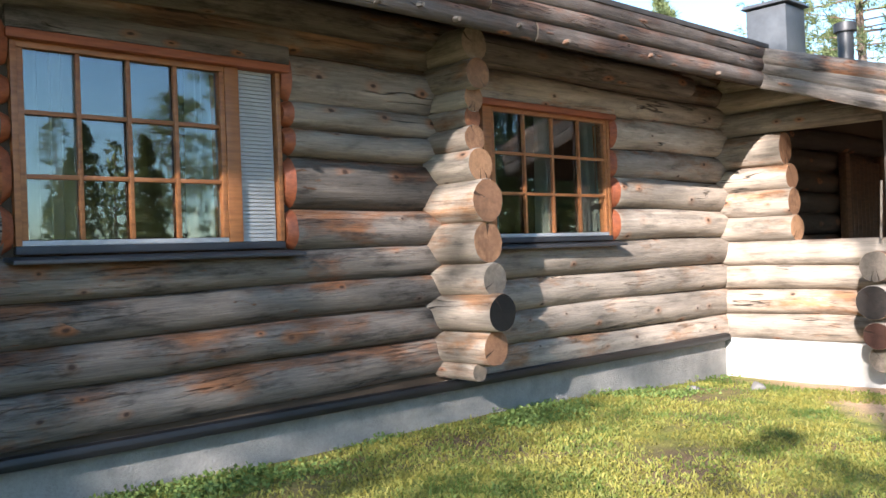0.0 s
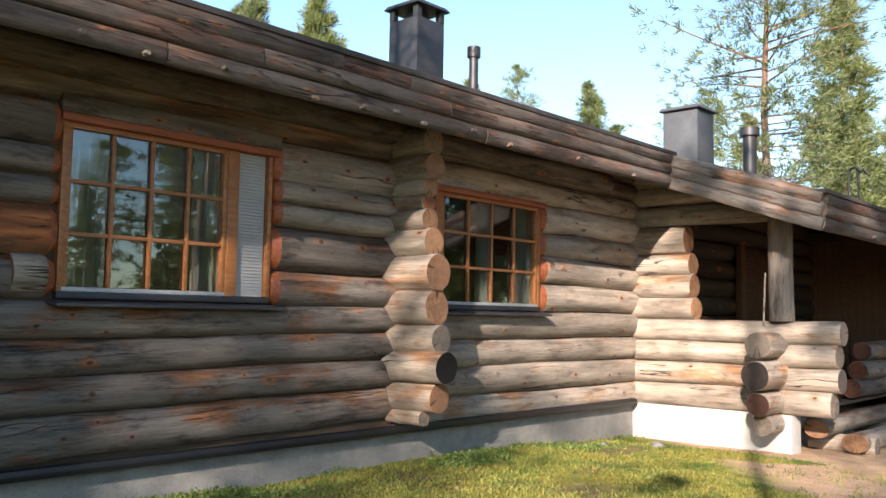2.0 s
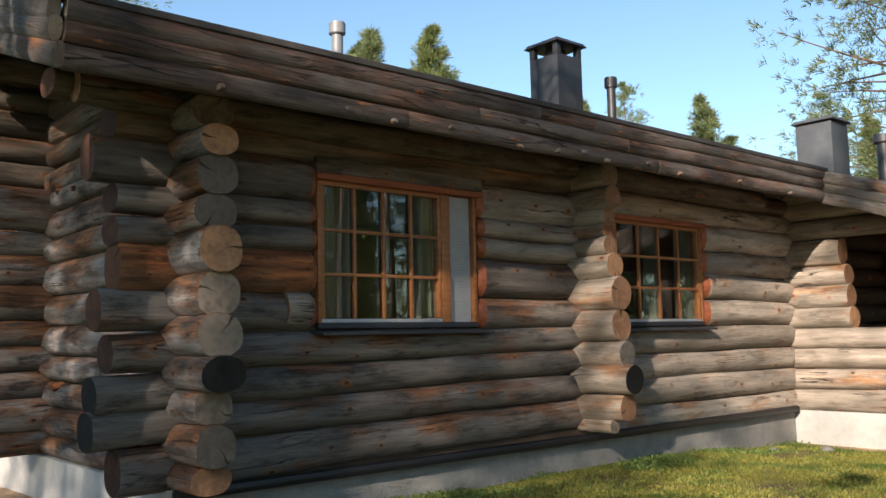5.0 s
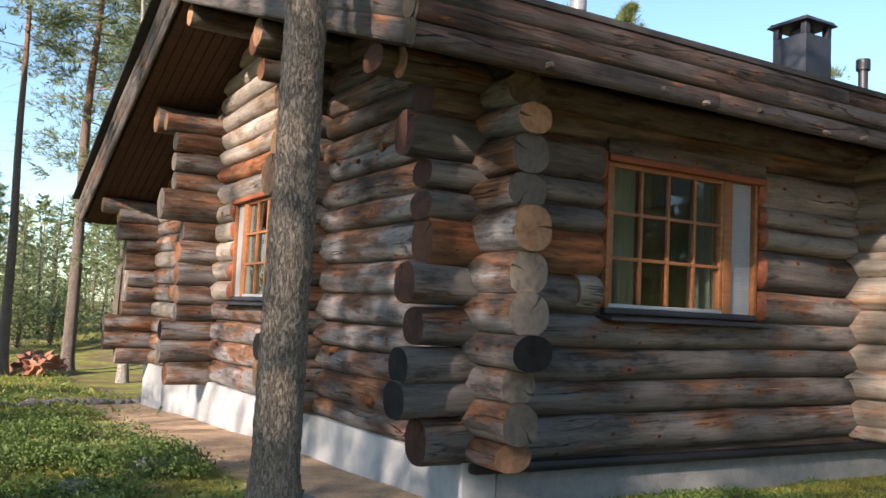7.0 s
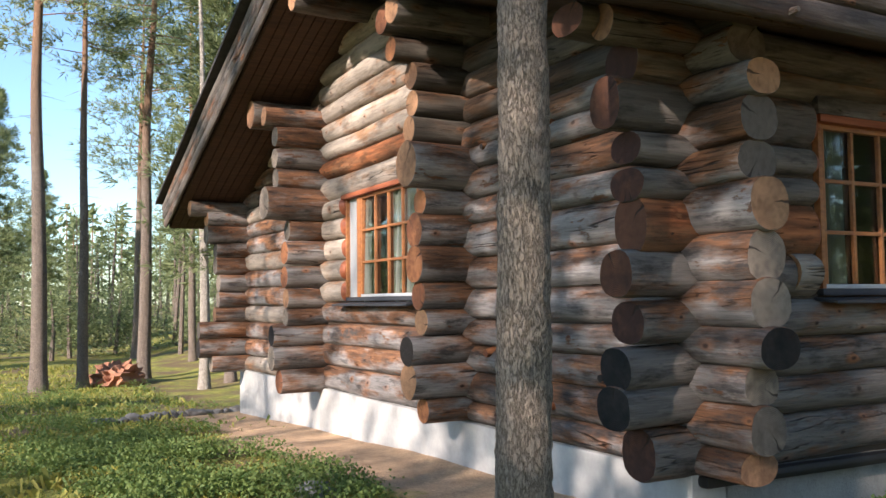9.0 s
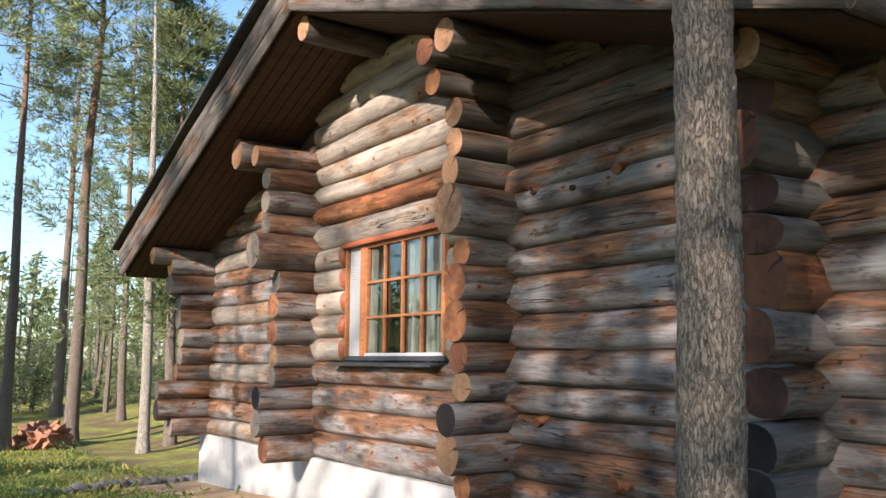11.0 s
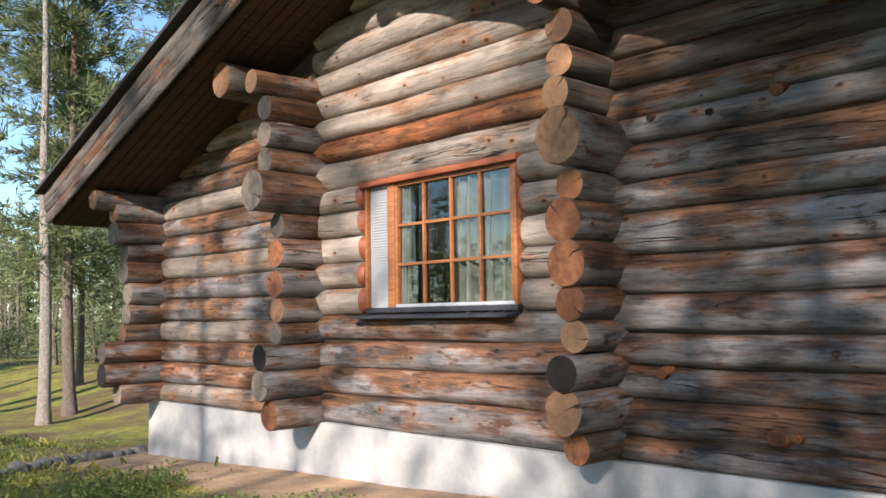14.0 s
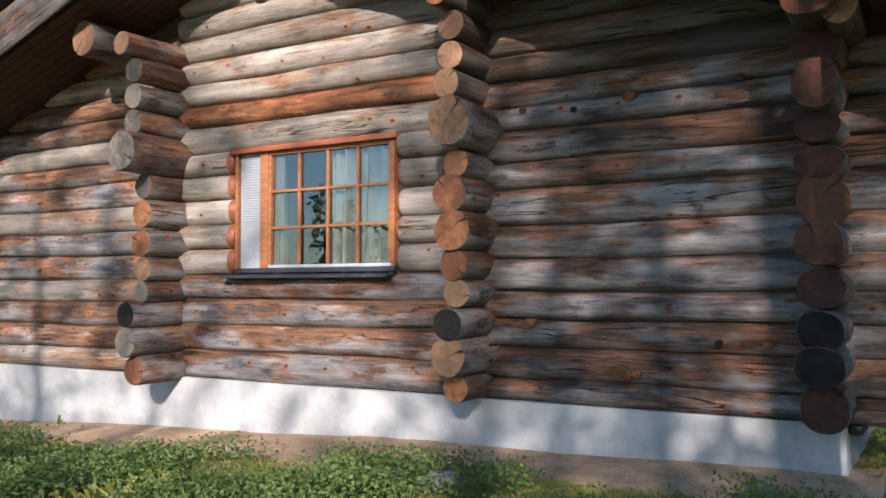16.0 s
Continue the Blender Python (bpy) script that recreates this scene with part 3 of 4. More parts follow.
def west_courses(bounds, y0, y1, mats, window=False):
    for i in range(len(bounds) - 1):
        z0, half = (bounds[i] + bounds[i + 1]) / 2, (bounds[i + 1] - bounds[i]) / 2
        lo, hi = y0, y1
        top = bounds[i + 1] - 0.2
        if top > 2.4:
            reach = (RIDGE_Z - top) / SLOPE
            lo, hi = max(lo, RIDGE_Y - reach), min(hi, RIDGE_Y + reach)
        if hi - lo < 0.3:
            continue
        if callable(mats):
            mat = mats(i, z0)
        r = 0.15 + jit(0.014)
        zr = half * 1.05 / r
        lean = jit(0.02)
        if window and WW[2] < z0 < WW[3]:
            lay_log(west, (XB, lo, z0), (XB, WW[0] - .01, z0), r, None, mat, END_GREY, zr, cut1=0.06, square=2.4)
            lay_log(west, (XB, WW[1] + .01, z0), (XB, hi, z0), r, None, mat, END_GREY, zr, cut0=0.06, square=2.4)
        else:
            start = lo - 0.0
            if y0 < 6 and z0 < 2.6:
                start = [5.3, 5.22, 5.26, 5.12, 5.18, 5.2, 5.16, 5.24, 5.22, 5.17, 5.2][min(i, 10)]
                lean = 0.0
            end = END_DARK if (y0 < 6 and i == 3) else END_TAN if i % 3 == 0 else END_GREY
            lay_log(west, (XB, start, z0 + lean), (XB, hi, z0 - lean), r * 1.02, r * .98, mat, end, zr, square=2.4)


# upper courses take the darker colour that holds the roof's shade
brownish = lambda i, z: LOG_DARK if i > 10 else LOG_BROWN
west_courses([.18, .36, .62, .85, 1.07, 1.34, 1.62, 1.92, 2.14, 2.40, 2.60, 2.82, 3.04, 3.27, 3.5, 3.75], 5.3, 8.5, brownish)
west_courses([.18, .47, .74, .99, 1.24, 1.5, 1.75, 2.0, 2.25, 2.48, 2.76, 2.98, 3.22, 3.47, 3.72, 3.97, 4.22, 4.47], 8.5, 12.1, lambda i, z: LOG_RED if i == 10 else LOG_BROWN if i < 4 else LOG_GREY, True)
west_courses([.18, .42, .68, .95, 1.2, 1.47, 1.73, 2.0, 2.27, 2.5, 2.75, 3.0, 3.25, 3.5, 3.75], 12.1, 15.75, lambda i, z: LOG_BROWN if i % 3 else LOG_GREY)

for y0, z0, r, mat in [(7.18, 2.55, .05, END_ORANGE), (7.27, .46, .06, END_BROWN), (7.14, .45, .035, LOG_RED), (8.05, .80, .042, END_ORANGE), (6.53, .70, .034, END_DARK), (6.18, .71, .036, END_ORANGE),
                       (7.65, 2.51, .028, END_DARK), (8.07, 2.55, .03, END_DARK), (7.77, .96, .025, END_DARK), (7.44, .96, .03, END_BROWN), (6.88, .96, .03, END_BROWN), (6.35, 2.62, .03, END_BROWN)]:
    lay_log(west, (XB - .154, y0, z0), (XB - .05, y0, z0 + .01), r, r * 1.5, LOG_RED, mat, .8, name="knot", sides=12, rough=2.0)
stack_1 = thing("wall_cross_west", "stack of crossing log ends beside the west window, orange and tan sawn ends", "wall", "structure")
for z0, r, x0, end in [(.30, .115, -.72, END_ORANGE), (.56, .16, -.86, END_TAN), (.82, .13, -.88, END_DARK), (1.06, .12, -.74, END_TAN), (1.29, .13, -.76, END_ORANGE), (1.56, .165, -.80, END_ORANGE), (1.86, .16, -.78, END_ORANGE),
                       (2.10, .115, -.74, END_ORANGE), (2.42, .20, -.88, END_TAN), (2.74, .125, -.82, END_TAN), (2.97, .12, -.80, END_TAN), (3.2, .12, -.82, END_TAN), (3.43, .11, -1.0, END_ORANGE), (3.66, .12, -1.1, END_ORANGE)]:
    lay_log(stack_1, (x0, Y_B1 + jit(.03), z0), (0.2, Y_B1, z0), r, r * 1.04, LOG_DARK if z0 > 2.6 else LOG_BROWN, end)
stack_2 = thing("wall_cross_middle", "stack of crossing log ends on the gable wall, weathered grey", "wall", "structure")
for z0, r, x0, end in [(.28, .15, -.86, END_ORANGE), (.58, .15, -.95, END_GREY), (.84, .13, -.95, END_DARK), (1.06, .11, -.78, END_GREY), (1.29, .12, -.78, END_TAN), (1.55, .14, -.8, END_ORANGE), (1.86, .14, -.8, END_ORANGE),
                       (2.13, .13, -.75, END_GREY), (2.45, .2, -1.05, END_GREY), (2.76, .13, -.9, END_GREY), (3.02, .125, -.92, END_GREY), (3.28, .125, -.92, END_GREY), (3.53, .12, -1.05, END_TAN)]:
    lay_log(stack_2, (x0, Y_B2 + jit(.03), z0), (0.2, Y_B2, z0), r, r * 1.04, LOG_BROWN, end)
stack_3 = thing("wall_cross_end", "stack of crossing log ends at the far corner of the cabin", "wall", "structure")
for z0, r, x0, end in [(.3, .14, -.85, END_GREY), (.55, .15, -1.05, END_DARK), (.82, .13, -1.05, END_GREY), (1.06, .12, -.8, END_TAN), (1.3, .13, -.75, END_GREY), (1.56, .14, -.75, END_GREY), (1.83, .14, -.8, END_GREY),
                       (2.08, .13, -.8, END_GREY), (2.33, .15, -.95, END_GREY), (2.58, .13, -.95, END_TAN)]:
    lay_log(stack_3, (x0, Y_END + jit(.03), z0), (0.2, Y_END, z0), r, r * 1.04, LOG_BROWN, end)
# purlins that carry the roof
for y0, x0, r in [(RIDGE_Y, -1.22, .13), (8.05, -1.2, .13), (12.7, -1.05, .18), (15.6, -1.2, .13), (5.62, -1.0, .11)]:
    beam = lay_log(None, (x0, y0, roof_z(y0) - r - .03), (7.5 if y0 < 6 else 2.0, y0, roof_z(y0) - r - .03), r, None, LOG_AGED, END_TAN, name="purlin")
    tagged(beam, "round log purlin carrying the roof overhang", "beam", "purlins")
rear = core_wall("wall_north", "plain rear log wall closing the cabin", [((XB, 15.5, -1), (19, 15.7, 2.9)), ((18.9, 4.1, -1), (19.0, 15.5, 2.9))])

# ---- roof ----
rb = bmesh.new()


def roof_slab(x0, x1, outline, thick):
    lower = [[rb.verts.new((x, y, z)) for y, z in outline] for x in (x0, x1)]
    upper = [[rb.verts.new((x, y, z + thick)) for y, z in outline] for x in (x0, x1)]
    k = len(outline)
    for j in range(k - 1):
        rb.faces.new((lower[0][j], lower[0][j + 1], lower[1][j + 1], lower[1][j]))
        f = rb.faces.new((upper[0][j], upper[1][j], upper[1][j + 1], upper[0][j + 1]))
        f.material_index = 1
    for i in (0, 1):
        for j in range(k - 1):
            rb.faces.new((lower[i][j], upper[i][j], upper[i][j + 1], lower[i][j + 1]))
    for j in (0, k - 1):
        rb.faces.new((lower[0][j], lower[1][j], upper[1][j], upper[0][j]))


roof_slab(WEST_X + .05, 7.62, [(EAVE_Y + .04, roof_z(EAVE_Y + .04)), (RIDGE_Y, RIDGE_Z), (FAR_EAVE_Y, roof_z(FAR_EAVE_Y))], 0.34)
roof_slab(7.625, EAST_X, [(PORCH_Y + .04, roof_z(PORCH_Y + .04)), (RIDGE_Y, RIDGE_Z), (FAR_EAVE_Y, roof_z(FAR_EAVE_Y))], 0.34)
bmesh.ops.recalc_face_normals(rb, faces=rb.faces)
roof = tagged(mesh_object("roof", rb, [PLANK, BITUMEN], smooth=False), "low gabled roof with dark felt and brown plank soffit", "roof", kind="structure")


def slab_board(p0, p1, height, thick, mat=None, name="fascia_board", parent=None, label=""):
    """A half-round board between two points, its flat back to the roof."""
    return lay_log(parent or roof, p0, p1, thick, None, mat or BOARD, END_GREY, height / 2 / thick, name=name, label=label, sides=14, rough=0.7)


# soffit boards: along the slope under the gable, along the eave under the long side
sb = bmesh.new()
for y1 in (EAVE_Y + .05, FAR_EAVE_Y - .02):
    m = along((0, RIDGE_Y, RIDGE_Z), (0, y1, roof_z(y1)))
    run = math.hypot(y1 - RIDGE_Y, roof_z(y1) - RIDGE_Z)
    for k in range(9):
        xx = WEST_X + .06 + k * .122
        start = len(sb.verts)
        box(sb, (0, -.056, -.022), (run, .056, -.003), .004)
        sb.verts.ensure_lookup_table()
        for v in sb.verts[start:]:
            v.co = m @ v.co + Vector((xx + .06, 0, jit(.0015)))
soffit = tagged(mesh_object("ceiling_overhang", sb, PLANK, smooth=False), "dark brown plank lining under the roof overhang", "ceiling", kind="structure")
ladder = thing("roof_ladder", "black metal roof ladder hooked over the porch roof", "ladder")
for xx in (15.2, 15.75):
    pts = [(xx, 5.2, roof_z(5.2) + .32), (xx, 5.2, roof_z(5.2) + 1.15), (xx, 5.08, roof_z(5.2) + 1.2), (xx, 5.0, roof_z(5.2) + 1.1)]
    for a, b in zip(pts, pts[1:]):
        lay_log(ladder, a, b, .022, None, BLACK, BLACK, name="rail", sides=8, rough=0)

# three courses of half logs along the eave, in lengths
for k, (dz, out) in enumerate([(0.085, 0.0), (0.225, 0.02), (0.34, 0.035)]):
    z0 = roof_z(EAVE_Y) + dz - 0.02
    cuts = [WEST_X + .02, 1.1 + .7 * k, 4.2 - .5 * k, 7.62]
    for a, b in zip(cuts, cuts[1:]):
        slab_board((a + .004, EAVE_Y - out, z0), (b - .004, EAVE_Y - out, z0 + .02 * (b > 7)), 0.155, 0.05)
    z0 = roof_z(PORCH_Y) + dz - 0.02
    for a, b in ((7.62, 12.4 - k), (12.4 - k, EAST_X)):
        slab_board((a + .004, PORCH_Y - out, z0), (b - .004, PORCH_Y - out, z0), 0.155, 0.05)
    # gable boards and the boards of the porch's west edge
    off = dz - 0.02
    for y0, y1 in ((EAVE_Y - .03, RIDGE_Y), (FAR_EAVE_Y, RIDGE_Y)):
        slab_board((WEST_X - out, y0, roof_z(y0) + off), (WEST_X - out, y1, roof_z(y1) + off), 0.155, 0.04, LOG_AGED)
    slab_board((7.61 - out, PORCH_Y - .03, roof_z(PORCH_Y) + off), (7.61 - out, EAVE_Y, roof_z(EAVE_Y) + off), 0.155, 0.04, LOG_AGED)
for x0, dz in [(-.4, .03), (.55, .05), (.95, .02), (1.5, .05), (2.25, .01), (2.72, .02), (3.05, .05), (3.38, .02), (4.0, .06), (4.5, .02), (5.6, .05), (6.7, .03), (9.2, .04), (11.0, .05)]:
    y0 = EAVE_Y if x0 < 7.5 else PORCH_Y
    lay_log(roof, (x0, y0 - .03, roof_z(y0) + dz), (x0 + jit(.01), y0 - .085, roof_z(y0) + dz + jit(.01)), .022, .015, LOG_AGED, END_GREY, name="branch_stub", sides=10)
for a, b in [((WEST_X - .08, EAVE_Y - .09), (7.62, EAVE_Y - .09)), ((7.55, PORCH_Y - .09), (EAST_X, PORCH_Y - .09))]:
    z0 = roof_z(a[1]) + .42
    mesh_object("roof_edge", box_bm((a[0], a[1], z0 - .02), (b[0], a[1] + .12, z0 + .025), .006), BITUMEN, roof)
for y1 in (EAVE_Y - .09, FAR_EAVE_Y + .05):
    bm = bmesh.new()
    box(bm, (0, -.05, -.02), ((Vector((0, y1, roof_z(y1))) - Vector((0, RIDGE_Y, RIDGE_Z))).length, .1, .025), .006)
    mesh_object("roof_edge", bm, BITUMEN, roof, "", along((WEST_X - .07, RIDGE_Y, RIDGE_Z + .42), (WEST_X - .07, y1, roof_z(y1) + .42)))


# ---- windows ----
def window(name, label, width, z0, z1, shutter, cols=4):
    """A casement in its own frame: x along the wall, y out of the wall towards -y, z up. shutter: 1 vent hatch at the high-x end, -1 at the low end."""
    top = thing(name, label, "window", "structure")
    h = z1 - z0
    hatch = 0.37
    a, b = (0.0, width - hatch) if shutter > 0 else (hatch, width)
    def bar(nm, x0, x1, zz0, zz1, y0, y1, mat=FRAME_WOOD, parent=top, bevel=.005):
        return part(nm, box_bm((x0, y0, zz0), (x1, y1, zz1), bevel), mat, parent)
    bar("frame_head", -.03, width + .05, h - .05, h + .002, -.06, .14, RED_STAIN)
    bar("frame_base", 0, width, 0.0, .045, -.012, .10, SILL)
    bar("jamb", 0, .035, .046, h - .051, -.01, .14)
    bar("jamb", width - .035, width, .046, h - .051, -.01, .14)
    m0 = b - .04 if shutter > 0 else a - .04
    bar("mullion", m0, m0 + .1, .046, h - .051, -.005, .14)
    # hatch panel of pale ribbed board
    p0, p1 = (m0 + .101, width - .036) if shutter > 0 else (.036, m0 - .001)
    bm = bmesh.new()
    ribs = 44
    z = .047
    dz = (h - .10) / ribs
    box(bm, (p0 + .004, .04, .047), (p1 - .004, .06, h - .052))
    for k in range(ribs):
        box(bm, (p0 + .012, .027, z + dz * .12), (p1 - .012, .041, z + dz * .86))
        z += dz
    part("vent_hatch", bm, WHITE_PANEL, top, "white ribbed ventilation hatch")
    # sash
    s0, s1 = (.036, m0 - .001) if shutter > 0 else (m0 + .101, width - .036)
    sz0, sz1 = .046, h - .051
    bar("sash_rail", s0, s1, sz0, sz0 + .03, .0, .05, ZINC)
    bar("sash_rail", s0, s1, sz1 - .035, sz1, .0, .05)
    bar("sash_stile", s0, s0 + .035, sz0 + .031, sz1 - .036, .0, .05)
    bar("sash_stile", s1 - .035, s1, sz0 + .031, sz1 - .036, .0, .05)
    g0, g1, gz0, gz1 = s0 + .036, s1 - .036, sz0 + .031, sz1 - .036
    for k in range(1, cols):
        x = g0 + (g1 - g0) * k / cols
        bar("muntin", x - .013, x + .013, gz0, gz1, .004, .034, bevel=.004)
    for k in (1, 2):
        z = gz0 + (gz1 - gz0) * k / 3
        for c in range(cols):
            x0, x1 = g0 + (g1 - g0) * c / cols, g0 + (g1 - g0) * (c + 1) / cols
            bar("muntin", x0 + .0135 * (c > 0), x1 - .0135 * (c < cols - 1), z - .013, z + .013, .006, .032, bevel=.004)
    for c in range(cols):
        for k in range(3):
            x0, x1 = g0 + (g1 - g0) * c / cols, g0 + (g1 - g0) * (c + 1) / cols
            z0_, z1_ = gz0 + (gz1 - gz0) * k / 3, gz0 + (gz1 - gz0) * (k + 1) / 3
            bm = box_bm((x0 + .005, .036, z0_ + .005), (x1 - .005, .040, z1_ - .005))
            pane = part("pane", bm, GLASS, top)
            pane.visible_shadow = False
            # each pane sits a little out of true in its putty
            pane.matrix_basis = Matrix.Translation((0, 0, 0)) @ pose(0, 0, 0, jit(.12), 0, jit(.12))
    # inner sash behind, seen through the glass
    bar("inner_stile", g0 - .03, g0, gz0, gz1, .12, .15)
    bar("inner_stile", g1, g1 + .03, gz0, gz1, .12, .15)
    # sloping metal sill
    bm = box_bm((-.06, -.165, -.035), (width + (.06 if shutter > 0 or cols < 0 else .02), .02, -.012), .006)
    for v in bm.verts:
        if v.co.y < -.05:
            v.co.z -= .02
    part("sill", bm, SILL, top, "dark sheet-metal sill")
    return top


def curtain(name, label, x0, x1, z0, z1, waves, matrix):
    bm = bmesh.new()
    n = 46
    cols = []
    for i in range(n + 1):
        f = i / n
        y = .035 * math.sin(f * waves * 2 * math.pi) + .012 * math.sin(f * 17.0)
        cols.append([bm.verts.new((x0 + (x1 - x0) * f * (1 if k < 2 else .96), y * (1 + .3 * k), z1 - (z1 - z0) * k / 3)) for k in range(4)])
    for i in range(n):
        for k in range(3):
            bm.faces.new((cols[i][k], cols[i + 1][k], cols[i + 1][k + 1], cols[i][k + 1]))
    bmesh.ops.solidify(bm, geom=bm.faces[:], thickness=0.004)
    ob = mesh_object(name, bm, CURTAIN, matrix=matrix)
    return tagged(ob, label, "curtain", "window curtains")


w1 = window("window_1", "wide red-brown wooden window with twelve panes and a vent hatch", BW[1] - BW[0], BW[2], BW[3], 1)
w1.matrix_basis = pose(BW[0], 5.70, BW[2])
w2 = window("window_2", "red-brown wooden window with twelve panes beside the log stack", SW[1] - SW[0], SW[2], SW[3], -1)
w2.matrix_basis = pose(SW[0], 5.70, SW[2])
w3 = window("window_3", "sunlit orange-brown wooden window with twelve panes in the gable wall", WW[1] - WW[0], WW[2], WW[3], -1)
w3.matrix_basis = pose(-.30, WW[1], WW[2], 0, 0, -90)
for a, b, wv in ((.05, .40, 5), (1.10, 1.30, 4)):
    curtain("curtain", "pale green-white curtain hanging inside the window", a, b, -.1, 1.3, wv, pose(BW[0], 5.86, BW[2]))
for a, b, wv in ((1.2, 1.35, 3), (1.8, 2.0, 4), (.47, .6, 3)):
    curtain("curtain", "pale curtain hanging inside the small window", a, b, -.1, 1.3, wv, pose(SW[0], 5.86, SW[2]))
for a, b, wv in ((.48, .58, 3), (1.12, 1.92, 6)):
    curtain("curtain", "white curtain hanging inside the sunlit window", a, b, -.1, 1.3, wv, pose(-.21, WW[1], WW[2], 0, 0, -90))
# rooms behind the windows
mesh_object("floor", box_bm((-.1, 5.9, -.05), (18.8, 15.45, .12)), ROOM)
tagged(bpy.data.objects["floor"], "timber floor inside the cabin, dimness put into its colour", "floor", kind="structure")
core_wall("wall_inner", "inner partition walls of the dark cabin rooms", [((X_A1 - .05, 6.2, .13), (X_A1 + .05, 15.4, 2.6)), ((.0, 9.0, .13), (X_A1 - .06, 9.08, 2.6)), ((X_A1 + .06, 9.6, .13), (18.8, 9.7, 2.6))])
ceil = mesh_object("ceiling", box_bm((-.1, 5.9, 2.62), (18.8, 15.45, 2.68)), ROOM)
tagged(ceil, "plain timber ceiling inside the cabin", "ceiling", kind="structure")

# ---- porch wing ----
wing = thing("wall_porch", "sunlit log side wall and parapet of the porch", "wall", "structure")
PB = [.12, .40, .66, .91, 1.17]
for i in range(4):
    z0, half = (PB[i] + PB[i + 1]) / 2, (PB[i + 1] - PB[i]) / 2
    r = .15 + jit(.01)
    lay_log(wing, (X_WING, 3.2 + (.12 if i == 0 else 0) + jit(.04), z0), (X_WING, 5.95, z0 + jit(.015)), r, None, LOG_GREY, END_GREY, half * 1.06 / r)
UB = [1.17, 1.44, 1.72, 1.98, 2.32]
for i in range(4):
    z0, half = (UB[i] + UB[i + 1]) / 2, (UB[i + 1] - UB[i]) / 2
    r = .15 + jit(.01)
    lay_log(wing, (X_WING, 4.9 + (.02 * i if i < 3 else .1), z0), (X_WING, 5.95, z0), r, None, LOG_GREY, END_TAN, half * 1.06 / r)
for z0, y0 in ((2.46, 3.25), (2.72, 4.3), (2.94, 4.95)):
    lay_log(wing, (X_WING, y0, z0), (X_WING, 6.0, z0), .13, None, LOG_GREY, END_GREY)
for z0, r, x0, end in [(.90, .15, 7.80, END_GREY), (.57, .16, 7.74, END_DARK), (.26, .13, 7.80, END_BROWN), (.03, .12, 7.9, END_GREY)]:
    lay_log(wing, (x0, 3.92 + jit(.02), z0), (8.95, 3.92, z0), r, r, LOG_GREY, end)
post = lay_log(None, (8.32, 3.84, 1.17), (8.32, 3.84, 2.62), .135, .13, LOG_AGED, END_GREY, name="porch_post", rough=1.7)
tagged(post, "knotty weathered log post standing on the porch parapet", "post")
stick = lay_log(None, (8.18, 3.99, 1.16), (8.20, 3.97, 1.72), .012, .011, LOG_GREY, END_GREY, name="stick", sides=8)
tagged(stick, "thin wooden stick leaning on the porch post", "stick")
porch_back = core_wall("wall_porch_back", "dark shaded log wall behind the porch", [((8.4, 5.76, .0), (18.8, 5.84, 2.95)), ((14.5, 4.1, .0), (14.58, 5.75, 2.75))])
# near-black log colour stands in for the deep porch shade
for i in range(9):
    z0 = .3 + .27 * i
    lay_log(porch_back, (8.5, 5.72, z0), (14.5, 5.72, z0), .14, None, LOG_PORCH_SHADE, END_GREY)
side = thing("wall_porch_end", "brown upright boards closing the end of the porch", "wall", "structure")
for k in range(13):
    mesh_object("board", box_bm((14.44, 4.12 + k * .128, .1), (14.46 + .022 * (k % 2), 4.24 + k * .128, 2.6), .004), BOARD_BROWN, side)
deck = thing("porch_deck", "worn grey plank deck of the porch", "deck", "structure")
for k in range(16):
    mesh_object("plank", box_bm((8.58, 4.05 + k * .105, .04), (14.3, 4.147 + k * .105, .085), .004), BOARD, deck)
door = thing("door_1", "brown vertical plank entrance door in the porch", "door", "structure")
for k in range(8):
    part("plank", box_bm((11.2 + k * .13, 5.50, .1), (11.327 + k * .13, 5.55, 2.2), .004), PLANK, door)
part("frame_post", box_bm((11.06, 5.47, .1), (11.195, 5.57, 2.3), .006), BOARD_BROWN, door)
part("frame_post", box_bm((12.245, 5.47, .1), (12.38, 5.57, 2.3), .006), BOARD_BROWN, door)
front = core_wall("wall_front", "far front wall of weathered logs past the porch, shade in their colour", [((14.6, 3.98, .05), (18.9, 4.06, 2.4))])
# darker log material used here to paint in the wall's shade
for i in range(9):
    z0 = .22 + .25 * i
    lay_log(front, (14.35 - (.25 if i % 2 else .1), 4.02, z0), (19.3 + jit(.1), 4.02, z0), .14, None, LOG_AGED, END_GREY)
    if i < 3:
        lay_log(front, (11.3 + .25 * i, 4.02, z0 + .03), (14.3, 4.02, z0 + .03), .135, None, LOG_AGED, END_BROWN)
    for xx in (14.75, 16.2, 18.75):
        lay_log(front, (xx, 3.55 + jit(.08), z0 + .11), (xx, 4.3, z0 + .11), .14, None, LOG_AGED, END_BROWN if i % 3 == 1 else END_GREY)
for k, (x0, x1, y0, z0) in enumerate([(8.75, 11.4, 3.62, .0), (9.0, 11.1, 3.28, -.16)]):
    st = lay_log(None, (x0, y0, z0 - .05), (x1, y0, z0 - .05), .15, None, LOG_GREY, END_TAN, .75, name="porch_step")
    tagged(st, "halved log lying as a porch step", "step", "porch steps")
for x0 in (9.2, 10.9):
    st = lay_log(None, (x0, 3.1, -.24), (x0, 3.85, -.24), .11, None, LOG_GREY, END_GREY, name="step_bearer")
    tagged(st, "short log bearer under the porch steps", "log", "step bearers")
